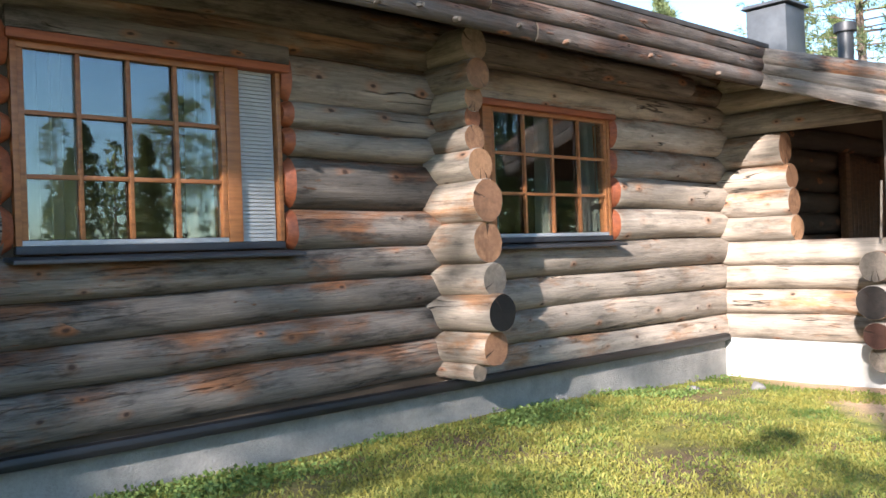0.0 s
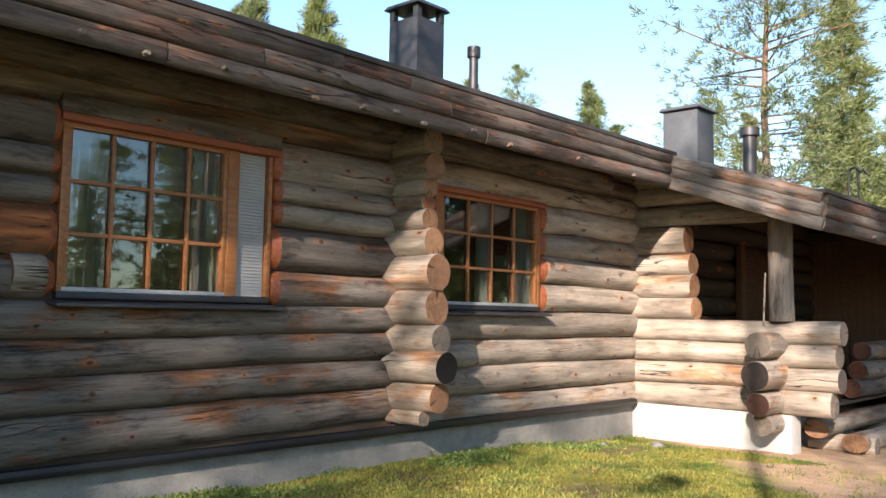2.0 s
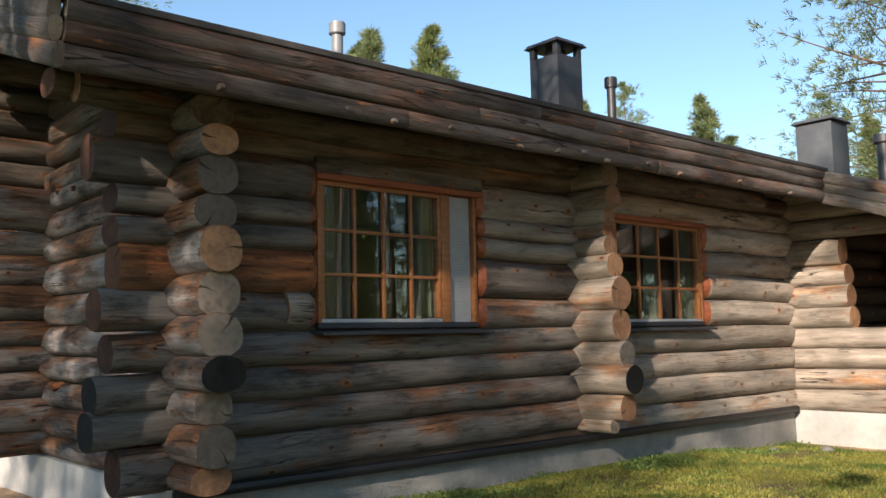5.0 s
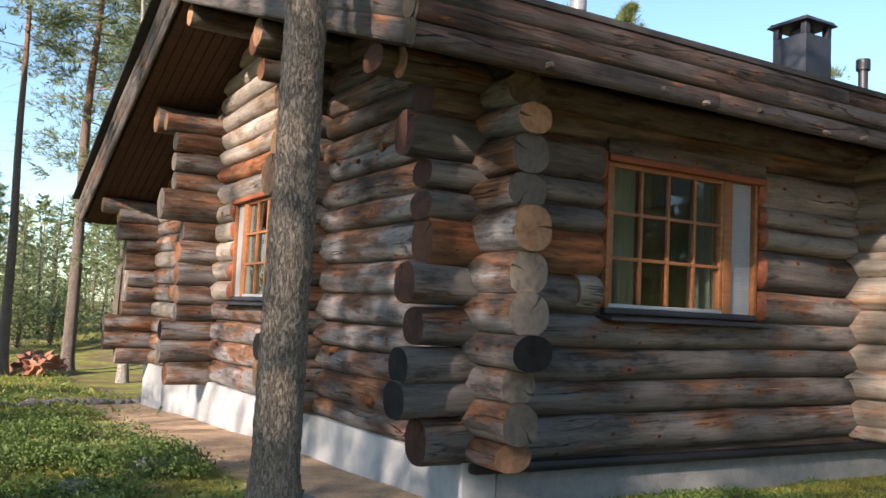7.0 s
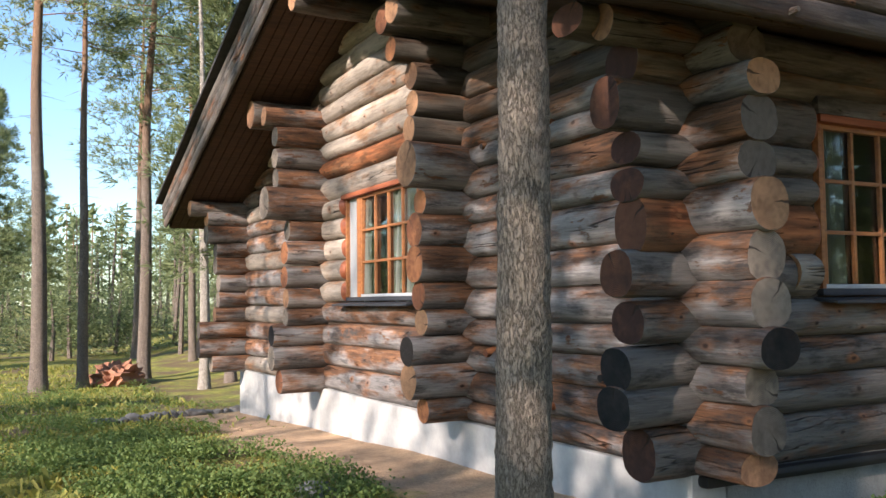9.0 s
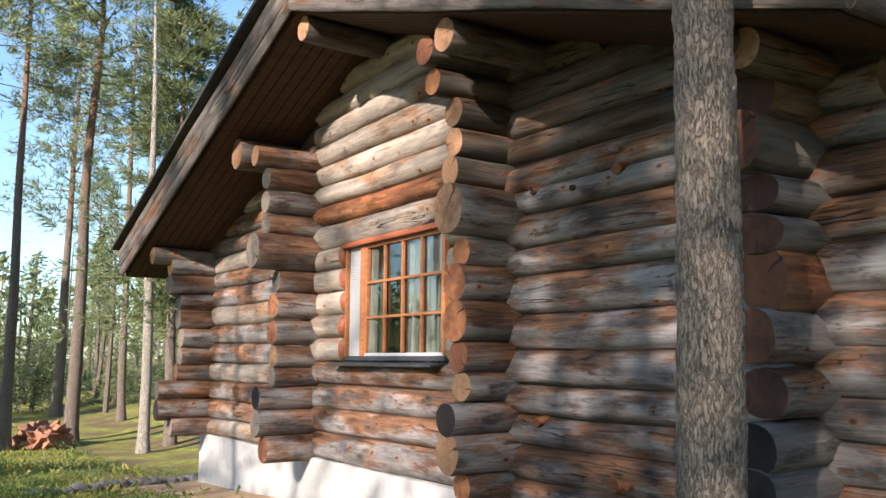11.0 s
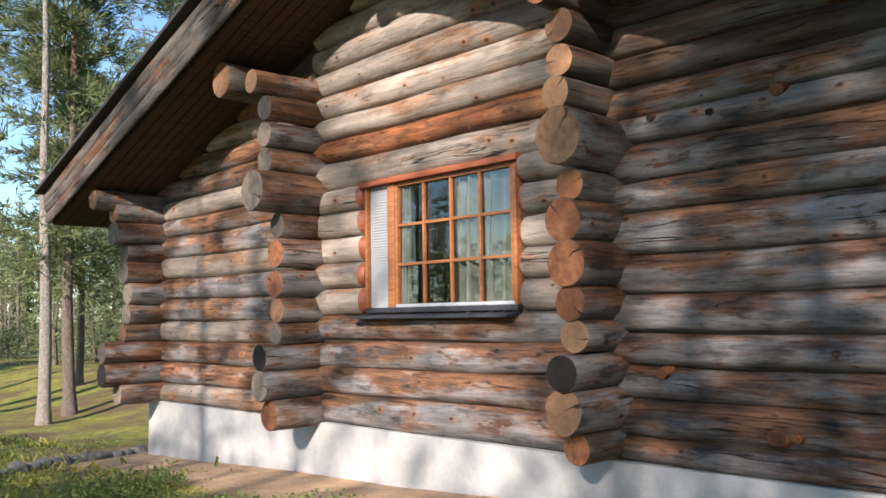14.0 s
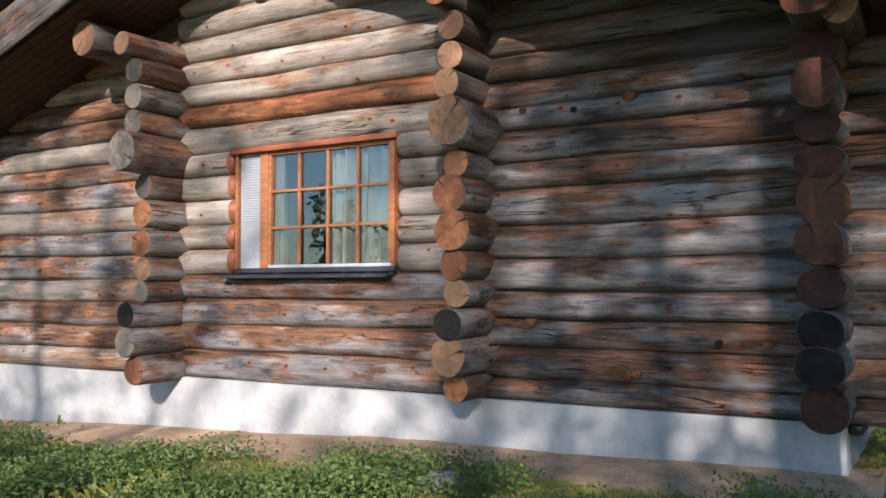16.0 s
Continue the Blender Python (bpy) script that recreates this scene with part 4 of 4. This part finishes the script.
lamp = thing("porch_lamp", "small black wall lamp on the far log wall", "lamp", at=pose(14.78, 3.48, 1.75))
part("lamp_body", box_bm((-.05, -.05, -.02), (.05, .05, .16), .01), BLACK, lamp)
part("lamp_glass", box_bm((-.04, -.04, -.13), (.04, .04, -.021), .01), WHITE_PANEL, lamp)


# ---- chimneys and pipes on the roof ----
def chimney(label, x, y, z0, z1, w, d, mat, slots):
    top = thing("chimney", label, "chimney", group="roof chimneys", at=pose(x, y, 0))
    part("shaft", box_bm((-w / 2, -d / 2, z0), (w / 2, d / 2, z1 - (.26 if slots else .1)), .01), mat, top)
    if slots:
        zz = z1 - .259
        for sx in (-1, 1):
            for sy in (-1, 1):
                part("corner", box_bm((sx * w / 2 - (.1 if sx > 0 else 0), sy * d / 2 - (.1 if sy > 0 else 0), zz), (sx * w / 2 + (.1 if sx < 0 else 0), sy * d / 2 + (.1 if sy < 0 else 0), z1 - .075), .004), mat, top)
        part("flue", box_bm((-w * .2, -d * .2, zz), (w * .2, d * .2, z1 - .09), .004), mat, top)
    bm = box_bm((-w / 2 - .07, -d / 2 - .07, z1 - .07), (w / 2 + .07, d / 2 + .07, z1), .01)
    for v in bm.verts:
        if v.co.z > z1 - .02:
            v.co.x *= .9
            v.co.y *= .9
    part("cap", bm, mat, top)
    return top


def pipe(label, x, y, z0, z1, r, mat):
    top = thing("vent_pipe", label, "pipe", group="roof pipes", at=pose(x, y, 0))
    for nm, a, b, rr in (("tube", z0, z1 - .16, r), ("hood", z1 - .18, z1, r * 1.45)):
        bm = bmesh.new()
        bmesh.ops.create_cone(bm, cap_ends=True, segments=20, radius1=rr, radius2=rr, depth=b - a, matrix=Matrix.Translation((0, 0, (a + b) / 2)))
        bmesh.ops.bevel(bm, geom=[e for e in bm.edges if abs(e.verts[0].co.z - e.verts[1].co.z) < 1e-5], offset=.01, segments=2, affect="EDGES")
        part(nm, bm, mat, top)


chimney("black sheet-metal chimney with slotted top and cap", 8.18, 9.55, 3.9, 6.08, .62, .62, BLACK, True)
chimney("grey sheet-metal chimney box with flat cap", 14.25, 7.9, 3.5, 5.32, .72, .72, GREY_METAL, False)
pipe("black vent pipe with hood", 8.95, 9.0, 3.9, 5.52, .075, BLACK)
pipe("black vent pipe with hood", 17.2, 7.9, 3.5, 5.45, .15, BLACK)
pipe("galvanised flue pipe with hood", 4.3, 10.4, 4.2, 5.85, .085, FLUE)


# ---- woods ----
def faces_object(name, verts, faces, mat, parent=None, smooth=False, matrix=None):
    mesh = bpy.data.meshes.new(name)
    mesh.from_pydata(verts, [], faces)
    mesh.materials.append(mat)
    if smooth:
        mesh.polygons.foreach_set("use_smooth", [True] * len(faces))
    ob = new(name, mesh)
    if parent is not None:
        ob.parent = parent
    if matrix is not None:
        ob.matrix_basis = matrix
    return ob


def tube(verts, faces, pts, radii, sides=8):
    """Adds a bent tapering tube through points."""
    base = len(verts)
    for k, (p, r) in enumerate(zip(pts, radii)):
        d = (pts[min(k + 1, len(pts) - 1)] - pts[max(k - 1, 0)]).normalized()
        side = d.cross(Vector((0.31, 0.2, 0.93)) if abs(d.z) < 0.9 else Vector((1, 0.1, 0))).normalized()
        up = d.cross(side)
        for i in range(sides):
            a = 2 * math.pi * i / sides
            verts.append(p + side * r * math.cos(a) + up * r * math.sin(a))
    for k in range(len(pts) - 1):
        for i in range(sides):
            j = (i + 1) % sides
            faces.append((base + k * sides + i, base + k * sides + j, base + (k + 1) * sides + j, base + (k + 1) * sides + i))


def needle(verts, faces, p, d, length, width, rnd):
    side = d.cross(Vector((rnd.uniform(-1, 1), rnd.uniform(-1, 1), rnd.uniform(-1, 1)))).normalized() * width * .5
    b = len(verts)
    verts.extend((p - side, p + side, p + d * length))
    faces.append((b, b + 1, b + 2))


def blade(verts, faces, p, d, length, width, rnd):
    side = d.cross(Vector((rnd.uniform(-1, 1), rnd.uniform(-1, 1), rnd.uniform(-1, 1)))).normalized() * width
    b = len(verts)
    verts.extend((p - side * .4, p + side * .4, p + d * length + side * .6, p + d * length - side * .5))
    faces.append((b, b + 1, b + 2, b + 3))


def plated_trunk(axis, flare, height, seed):
    """A trunk whose lower six metres carry flaky raised bark plates."""
    tv, tf, sides = [], [], 64
    zs = [-.5 + .03 * k for k in range(217)] + [6.2 + (height - 6.2) * k / 10 for k in range(1, 11)]
    for z in zs:
        c = axis(max(z, 0))
        for i in range(sides):
            a = 2 * math.pi * i / sides
            p = Vector((math.cos(a), math.sin(a), 0))
            q = p * flare(z)
            cell = noise.voronoi(Vector((q.x * 30, q.y * 30, z * 13 + seed)))[0]
            lump = noise.noise(Vector((q.x * 11, q.y * 11, z * 4)))
            rise = .020 * min(cell[1] - cell[0], .5) + .008 * lump
            tv.append(Vector((c.x, c.y, z)) + q + p * rise)
    for k in range(len(zs) - 1):
        for i in range(sides):
            j = (i + 1) % sides
            tf.append((k * sides + i, k * sides + j, (k + 1) * sides + j, (k + 1) * sides + i))
    return tv, tf


def tree(name, label, seed, height, radius, crown_from, crown_width, branches, clumps, blades, bark, needles, cone=False, bare=10, blade_len=.15, blade_w=.04, plated=False):
    """A conifer: tapering trunk, limbs, and a crown of many needle tufts."""
    rnd = random.Random(seed)
    top = thing(name, label, "tree")
    tv, tf = [], []
    lean = Vector((rnd.uniform(-.02, .02), rnd.uniform(-.02, .02), 0))
    def axis(z):
        return lean * z + Vector((.12 * noise.noise((z * .22, seed, 0)), .12 * noise.noise((z * .22, seed, 5)), z)) * Vector((1, 1, 1)).x
    zs = [-.5, 0, .15, .4] + [height * k / 16 for k in range(1, 17)]
    flare = lambda z: radius * (1 + .35 * max(0, 1 - max(z, 0) / .5)) * (1 - .93 * (max(z, 0) / height) ** 1.1)
    tube(tv, tf, [axis(z) if z > .0 else Vector((axis(0).x, axis(0).y, z)) for z in zs], [flare(z) for z in zs], 14)
    if plated:
        tv, tf = plated_trunk(axis, flare, height, seed)
    faces_object("trunk", tv, tf, bark, top, True)
    bv, bf, nv, nf = [], [], [], []
    for k in range(branches + bare):
        dead = k >= branches
        if dead:
            z = height * rnd.uniform(.18, crown_from + .05)
            reach = crown_width * rnd.uniform(.12, .35)
            rise = rnd.uniform(-.35, .1)
        else:
            f = (k + rnd.random()) / branches
            z = height * (crown_from + (1 - crown_from) * f * .985)
            shape = (1 - f) ** .62 if cone else (math.sin(math.pi * min(1, .22 + .78 * f)) ** .7)
            reach = crown_width * max(.12, shape) * rnd.uniform(.65, 1.1)
            rise = (-.25 + .75 * f) if cone else (-.05 + .7 * f) + rnd.uniform(-.15, .2)
        a = rnd.uniform(0, 2 * math.pi)
        d = Vector((math.cos(a), math.sin(a), rise)).normalized()
        p0 = axis(z)
        bend = Vector((0, 0, rnd.uniform(-.12, .12))) + d.cross(Vector((0, 0, 1))) * rnd.uniform(-.2, .2)
        pts = [p0 + d * reach * s + bend * reach * s * s for s in (0, .33, .66, 1)]
        r0 = max(.007, .0125 * reach)
        tube(bv, bf, pts, [r0, r0 * .7, r0 * .45, r0 * .15], 5)
        if dead:
            continue
        for c in range(clumps * 2):
            s = (.2 if cone else .38) + (.84 if cone else .66) * (c + rnd.random()) / (clumps * 2)
            side = Vector((rnd.gauss(0, 1), rnd.gauss(0, 1), rnd.gauss(0, .45)))
            p = p0 + d * reach * s + bend * reach * s * s + side * (.2 if cone else .16) * reach * (.5 + s)
            out = (d + side * .5 + Vector((0, 0, .35))).normalized()
            for _ in range(blades):
                v = (out + Vector((rnd.gauss(0, .6), rnd.gauss(0, .6), rnd.gauss(0, .5)))).normalized()
                needle(nv, nf, p + v * rnd.uniform(0, .2), v, blade_len * rnd.uniform(.6, 1.3), blade_w, rnd)
    tagged(faces_object("branchwork", bv, bf, bark, top, True), kind="stuff")
    tagged(faces_object("crown", nv, nf, needles, top), kind="stuff")
    return top


PINE_LABEL = "tall pine with furrowed bark and an airy green crown"
protos = [
    tree("pine", PINE_LABEL, 1, 14.0, .17, .46, 2.5, 54, 9, 16, BARK, NEEDLES, blade_len=.18, blade_w=.03),
    tree("pine", PINE_LABEL, 2, 16.5, .19, .52, 2.2, 50, 9, 16, BARK, NEEDLES, bare=16, blade_len=.18, blade_w=.03),
    tree("pine", "pine with a broad sparse crown and orange upper trunk", 3, 13.5, .17, .38, 3.0, 70, 12, 20, BARK, NEEDLES, bare=5, blade_len=.18, blade_w=.03),
    tree("spruce", "slender conical young conifer with dense green foliage", 4, 12.0, .15, .12, 2.0, 125, 11, 17, BARK, SPRUCE, True, 0, .19, .034),
    tree("pine", "thin young pine with green foliage down to mid height", 5, 10.5, .11, .25, 1.7, 80, 10, 20, BARK, NEEDLES, True, 8, .19, .032),
    tree("spruce", "dark dense spruce with drooping branches", 6, 15.0, .2, .08, 2.6, 125, 10, 16, BARK, SPRUCE, True, 0, .22, .042),
    tree("pine", "slim pine trunk with many dry side twigs", 8, 15.0, .13, .55, 1.7, 36, 9, 16, BARK, NEEDLES, bare=34, blade_len=.18, blade_w=.03),
    tree("pine", "airy pine with a thin open crown", 15, 15.0, .17, .4, 2.6, 36, 7, 14, BARK, NEEDLES, bare=8, blade_len=.2, blade_w=.035),
]
used = set()


def plant(kind, x, y, scale=1.0, turn=None, group="woods round the cabin"):
    turn = rng.uniform(0, 360) if turn is None else turn
    m = pose(x, y, ground_z(x, y) - .05, 0, 0, turn) @ Matrix.Scale(1, 4)
    first = kind not in used
    used.add(kind)
    ob = protos[kind] if first else copy_thing(protos[kind], m)
    ob.matrix_basis = m
    ob.scale = (scale, scale, scale * rng.uniform(.95, 1.06))
    return tagged(ob, group=group)


# trees that stand in view
for k, x, y, s in [(2, 21.9, 9.3, 1.0), (3, 28.3, 9.2, 1.02), (4, 36.4, 9.9, 1.0), (6, 25.4, 4.0, 1.05), (6, 29.4, 3.3, 1.0), (4, 35.7, 24.0, 1.25), (3, 23.2, 30.7, 1.35), (4, 21.2, 32.6, 1.5),
                   (3, 21.4, 33.7, 1.3), (0, 15.2, 41, 1.2), (2, 18, 38, 1.15), (4, 31, 28, 1.25), (4, 42, 26, 1.25), (3, 47, 24, 1.0), (3, 44, 19, 1.0), (5, 40, 12.5, .8), (6, 30, 1.0, 1.0), (5, 33, 5.5, 1.0), (0, 37, 1.0, 1.05),
                   (1, -2.8, 24.2, 1.0), (6, -1.8, 24.6, 1.0), (1, -.1, 26.5, .95), (0, 1.2, 36, 1.1), (6, 2.2, 31, 1.0), (4, 3.4, 28, .9), (4, 1.5, 23.5, 1.2), (6, 4.6, 24, 1.0), (1, 7, 31, 1.0)]:
    plant(k, x, y, s)
# scattered woods: north, east, and behind the camera
spots = []


def free(x, y, gap):
    return all((x - a) ** 2 + (y - b) ** 2 > gap * gap for a, b in spots)


for count, x0, x1, y0, y1, gap in [(8, -12, 20, 36, 75, 5.0), (30, 34, 70, -20, 9, 3.0), (14, 38, 75, 14, 45, 5), (18, 0, 45, -64, -44, 4.2), (10, 24, 40, -20, -4, 4), (22, 31, 52, -7, 8, 2.3), (10, -30, -10, 30, 46, 3.5)]:
    for _ in range(count):
        x, y = rng.uniform(x0, x1), rng.uniform(y0, y1)
        if free(x, y, gap):
            spots.append((x, y))
            plant(rng.choice((0, 1, 1, 2, 3, 4, 4, 6, 6)), x, y, rng.uniform(.8, 1.15))
# pines on the sunny side, whose crowns dapple the walls: q across the light, u towards the sun
for k, q, u, s in [(7, -4.6, 14, 1.0), (7, -5.2, 20, 1.0), (7, -3.4, 22, 1.05), (7, -6.3, 15, 1.0), (7, -7.5, 19, .95), (7, -6.9, 23, 1.0), (7, -11.0, 20, 1.0), (7, -12.6, 15, 1.0), (7, -14.6, 20, 1.0), (7, -3.3, 30, 1.0), (6, -9.6, 32, 1.0),
                   (1, 1.85, 11, 1.1), (6, 2.2, 17, 1.1), (6, 5.6, 22, 1.0), (7, 9, 30, 1.0), (2, -18, 24, 1.0), (7, -.8, 7, .4)]:
    plant(k, u * -.9207 + q * .3903, u * -.3903 - q * .9207, s)
slim = plant(6, -8.6, -3.43, 1.0)
slim.scale = (.7, .7, 1.2)
plant(1, -7.0, -6.2, 1.0)
plant(7, -11.6, .75, .95)
for k, x, y, s in [(5, 8, -12, 1.0), (3, 11, -15, 1.2), (5, 14, -13, 1.0), (1, 17, -18, 1.0), (3, 6, -16, 1.25), (5, 10.5, -20, 1.1), (3, 20, -14, 1.2), (5, 24, -19, 1.1), (3, 22, -8.5, 1.1), (1, 26, -11, 1.0), (5, 3, -18, 1.0), (0, 12.5, -11, 1.0), (1, 16.5, -12, 1.0), (0, 18.5, -16, 1.0), (1, 22, -18, 1.0), (5, 19.3, -10.5, .9), (3, 24, -14, 1.1)]:
    plant(k, x, y, s * (.36 if x < 12.3 else 1.0))
plant(6, -4.5, -7.0, 1.0)
for k, x, y, s in [(5, 48, 4, .8), (3, 56, 3, .9), (3, 50, 1, .9), (5, 60, 5, .9), (3, 42, 5.5, .7), (0, 36, 4.4, 1.0)]:
    plant(k, x, y, s)
# the old pine that stands close to the cabin's corner
near = tree("old_pine", "thick old pine with rough grey-brown bark close to the cabin corner", 11, 14.5, .132, .55, 2.4, 40, 9, 11, BARK_NEAR, NEEDLES, bare=0, plated=True)
near.matrix_basis = pose(-1.84, 5.22, ground_z(-1.84, 5.22) - .02)


grey_bark = bark_material("dead_bark", (0.42, 0.37, 0.31), (0.40, 0.34, 0.28), 30.0)
dead = tree("dead_pine", "bare pale grey trunk of a dead pine", 21, 12.5, .125, .75, 1.0, 8, 3, 4, grey_bark, NEEDLES, bare=22)
dead.matrix_basis = pose(.6, 22.4, ground_z(.6, 22.4) - .05)


def far_woods():
    """The forest far behind, seen only as a green and brown band."""
    rnd = random.Random(31)
    tv, tf, nv, nf = [], [], [], []
    for _ in range(560):
        a, d = rnd.uniform(-math.pi, math.pi), rnd.uniform(75, 140)
        p, h = Vector((d * math.cos(a), d * math.sin(a) + 5, -.8)), rnd.uniform(7, 13.5)
        tube(tv, tf, [p, p + Vector((rnd.uniform(-.3, .3), 0, h))], [.16, .04], 5)
        for _ in range(150):
            f = rnd.random() ** .8
            w = (1.25 - f) * 1.9
            q = p + Vector((rnd.gauss(0, .5) * w, rnd.gauss(0, .5) * w, h * (.12 + .88 * f)))
            blade(nv, nf, q, Vector((rnd.gauss(0, 1), rnd.gauss(0, 1), rnd.gauss(0, .6))).normalized(), .75, .28, rnd)
    # nearer thin woods behind the yard and to the north
    for count, cx, cy, a0, a1, d0, d1 in [(170, -5, 5, .95, 1.75, 30, 72), (80, -2, 0, -.03, .24, 40, 66)]:
        for _ in range(count):
            a, d = rnd.uniform(a0, a1), rnd.uniform(d0, d1)
            p, h = Vector((cx + d * math.cos(a), cy + d * math.sin(a), -.9)), rnd.choice((1.5, 2.2, 3.2, 4.5, 7)) * rnd.uniform(.8, 1.25)
            lean = Vector((rnd.uniform(-.3, .3), rnd.uniform(-.3, .3), h))
            tube(tv, tf, [p, p + lean * .5 + Vector((rnd.uniform(-.12, .12), 0, 0)), p + lean], [.1, .07, .02], 6)
            low = .08 if h < 6 else rnd.choice((.12, .35, .5))
            for _ in range(62):
                f = rnd.random() ** .85
                side = Vector((rnd.gauss(0, 1), rnd.gauss(0, 1), rnd.gauss(0, .3))).normalized()
                tip = p + lean * (low + (1 - low) * f) + side * rnd.uniform(.2, 1.0) * (1.12 - f) * 1.6
                for _ in range(13):
                    q = tip + Vector((rnd.gauss(0, .2), rnd.gauss(0, .2), rnd.gauss(0, .13)))
                    blade(nv, nf, q, (side + Vector((rnd.gauss(0, .6), rnd.gauss(0, .6), rnd.gauss(.2, .5)))).normalized(), .17, .034, rnd)
    trunks = tagged(faces_object("far_trunks", tv, tf, BARK), "trunks of the distant pine forest", "forest", kind="stuff")
    crowns = tagged(faces_object("far_woods", nv, nf, NEEDLES), "distant band of green pine forest", "forest", kind="stuff")


far_woods()


# ---- ground cover ----
def bare_soil(x, y):
    if .0 > x > -1.35 and 5.0 < y < 17:
        return True
    return x > 2.5 + 1.1 * y + 0.8 * noise.noise((x * .5, y * .5, 2)) and noise.noise((x * .45, y * .45, 7)) > -.25


def cover(name, label, category, mat, count, areas, length, width, bend, seed, per=1):
    rnd = random.Random(seed)
    v, f = [], []
    for x0, x1, y0, y1, share in areas:
        for _ in range(int(count * share)):
            x, y = rnd.uniform(x0, x1), rnd.uniform(y0, y1)
            if -.45 < x < 8.3 and y > 5.66 or x > 7.7 and y > 3.0 or x > -.5 and y > 5.7:
                continue
            if noise.noise((x * 1.1, y * 1.1, seed)) + rnd.uniform(-.35, .35) < -.16:
                continue
            if bare_soil(x, y) and rnd.random() < .93:
                continue
            z = ground_z(x, y) - .01
            for _ in range(per):
                d = Vector((rnd.gauss(0, bend), rnd.gauss(0, bend), 1)).normalized()
                l = length * rnd.uniform(.5, 1.4)
                off = Vector((rnd.gauss(0, .03), rnd.gauss(0, .03), 0))
                blade(v, f, Vector((x, y, z)) + off, d, l, width * rnd.uniform(.6, 1.3), rnd)
    return tagged(faces_object(name, v, f, mat), label, category, kind="stuff")


cover("grass", "short yellow-green grass and moss", "grass", GRASS, 26000, [(-.4, 8, 1.2, 5.66, 1.5), (.5, 5, -1.0, 1.2, .4), (8, 22, -4, 3.4, .35), (-9, 4, 12, 27, .8), (-6, -1.0, 4.5, 10, .3)], .036, .009, .8, 3, 4)


cover("heath", "tufts of heath and dry grass on the forest floor", "grass", GRASS, 9000, [(-9, 6, 12.5, 33, 1.0), (9, 30, -6, 3.2, .7), (-6, -2.4, 5.5, 12, .25)], .11, .03, .8, 13, 2)


def shrubs(seed, count, areas, low=.05, tall=.2):
    rnd = random.Random(seed)
    v, f = [], []
    for x0, x1, y0, y1, share in areas:
        for _ in range(int(count * share)):
            x, y = rnd.uniform(x0, x1), rnd.uniform(y0, y1)
            if noise.noise((x * .9, y * .9, seed)) < .02 or x > -.42 and y > 5.66:
                continue
            z = ground_z(x, y)
            big = rnd.uniform(.35, 1.1)
            for _ in range(18):
                h = rnd.uniform(low, tall) * big
                p = Vector((x + rnd.gauss(0, .07), y + rnd.gauss(0, .07), z + h))
                d = Vector((rnd.gauss(0, 1), rnd.gauss(0, 1), rnd.gauss(.3, .5))).normalized()
                blade(v, f, p, d, rnd.uniform(.016, .03), .017, rnd)
    return tagged(faces_object("berry_shrubs", v, f, SHRUB), "low green berry shrubs on the forest floor", "shrub", kind="stuff")


shrubs(5, 2600, [(-3.6, -1.5, 5.6, 13, 1.3), (-8, -2.2, 9, 22, 1.1), (-8, 3, 16.5, 27, .9), (-5.5, -2.2, 6.5, 11, .5)])

shrubs(9, 700, [(.3, 8.0, 5.1, 5.66, 1.0)], .0, .05)

# ---- stones, root plate and twigs ----
def stone(x, y, r, label, name="stone", mat=STONE, group="row of stones", rough=0.0):
    bm = bmesh.new()
    bmesh.ops.create_icosphere(bm, subdivisions=4 if rough else 3, radius=1)
    seed = x * 7.3 + y * 3.1
    for v in bm.verts:
        k = 1 + rough * noise.noise(v.co * 5 + Vector((seed, 9, 0))) + .35 * noise.noise(v.co * 1.2 + Vector((seed, 0, 0))) + .12 * noise.noise(v.co * 3.5 + Vector((seed, 4, 0)))
        v.co = Vector((v.co.x * r * 1.15 * k, v.co.y * r * k, v.co.z * r * .75 * k))
    ob = mesh_object(name, bm, mat, matrix=pose(x, y, ground_z(x, y) + r * .2, 0, 0, rng.uniform(0, 360)))
    return tagged(ob, label, "stone", group)


for k in range(16):
    f = k / 15
    stone(-2.6 + 2.3 * f + jit(.04), 15.5 + .75 * f + jit(.06), rng.uniform(.07, .12), "small grey stone lying in a row at the grass edge")
for x, y, r in [(-2.6, 6.9, .17), (-1.9, 7.9, .13), (-1.35, 6.05, .12), (7.4, 4.9, .07), (6.9, 5.3, .05)]:
    stone(x, y, r, "loose grey stone half sunk in the soil", group="loose stones")
ROOT = speckled("red_soil", (0.36, 0.17, 0.10), (0.22, 0.10, 0.06), 6, 0.95, 0.8, 0.05)
stone(-.95, 25.2, .62, "reddish upturned root plate of a fallen tree", "root_plate", ROOT, "", .5)
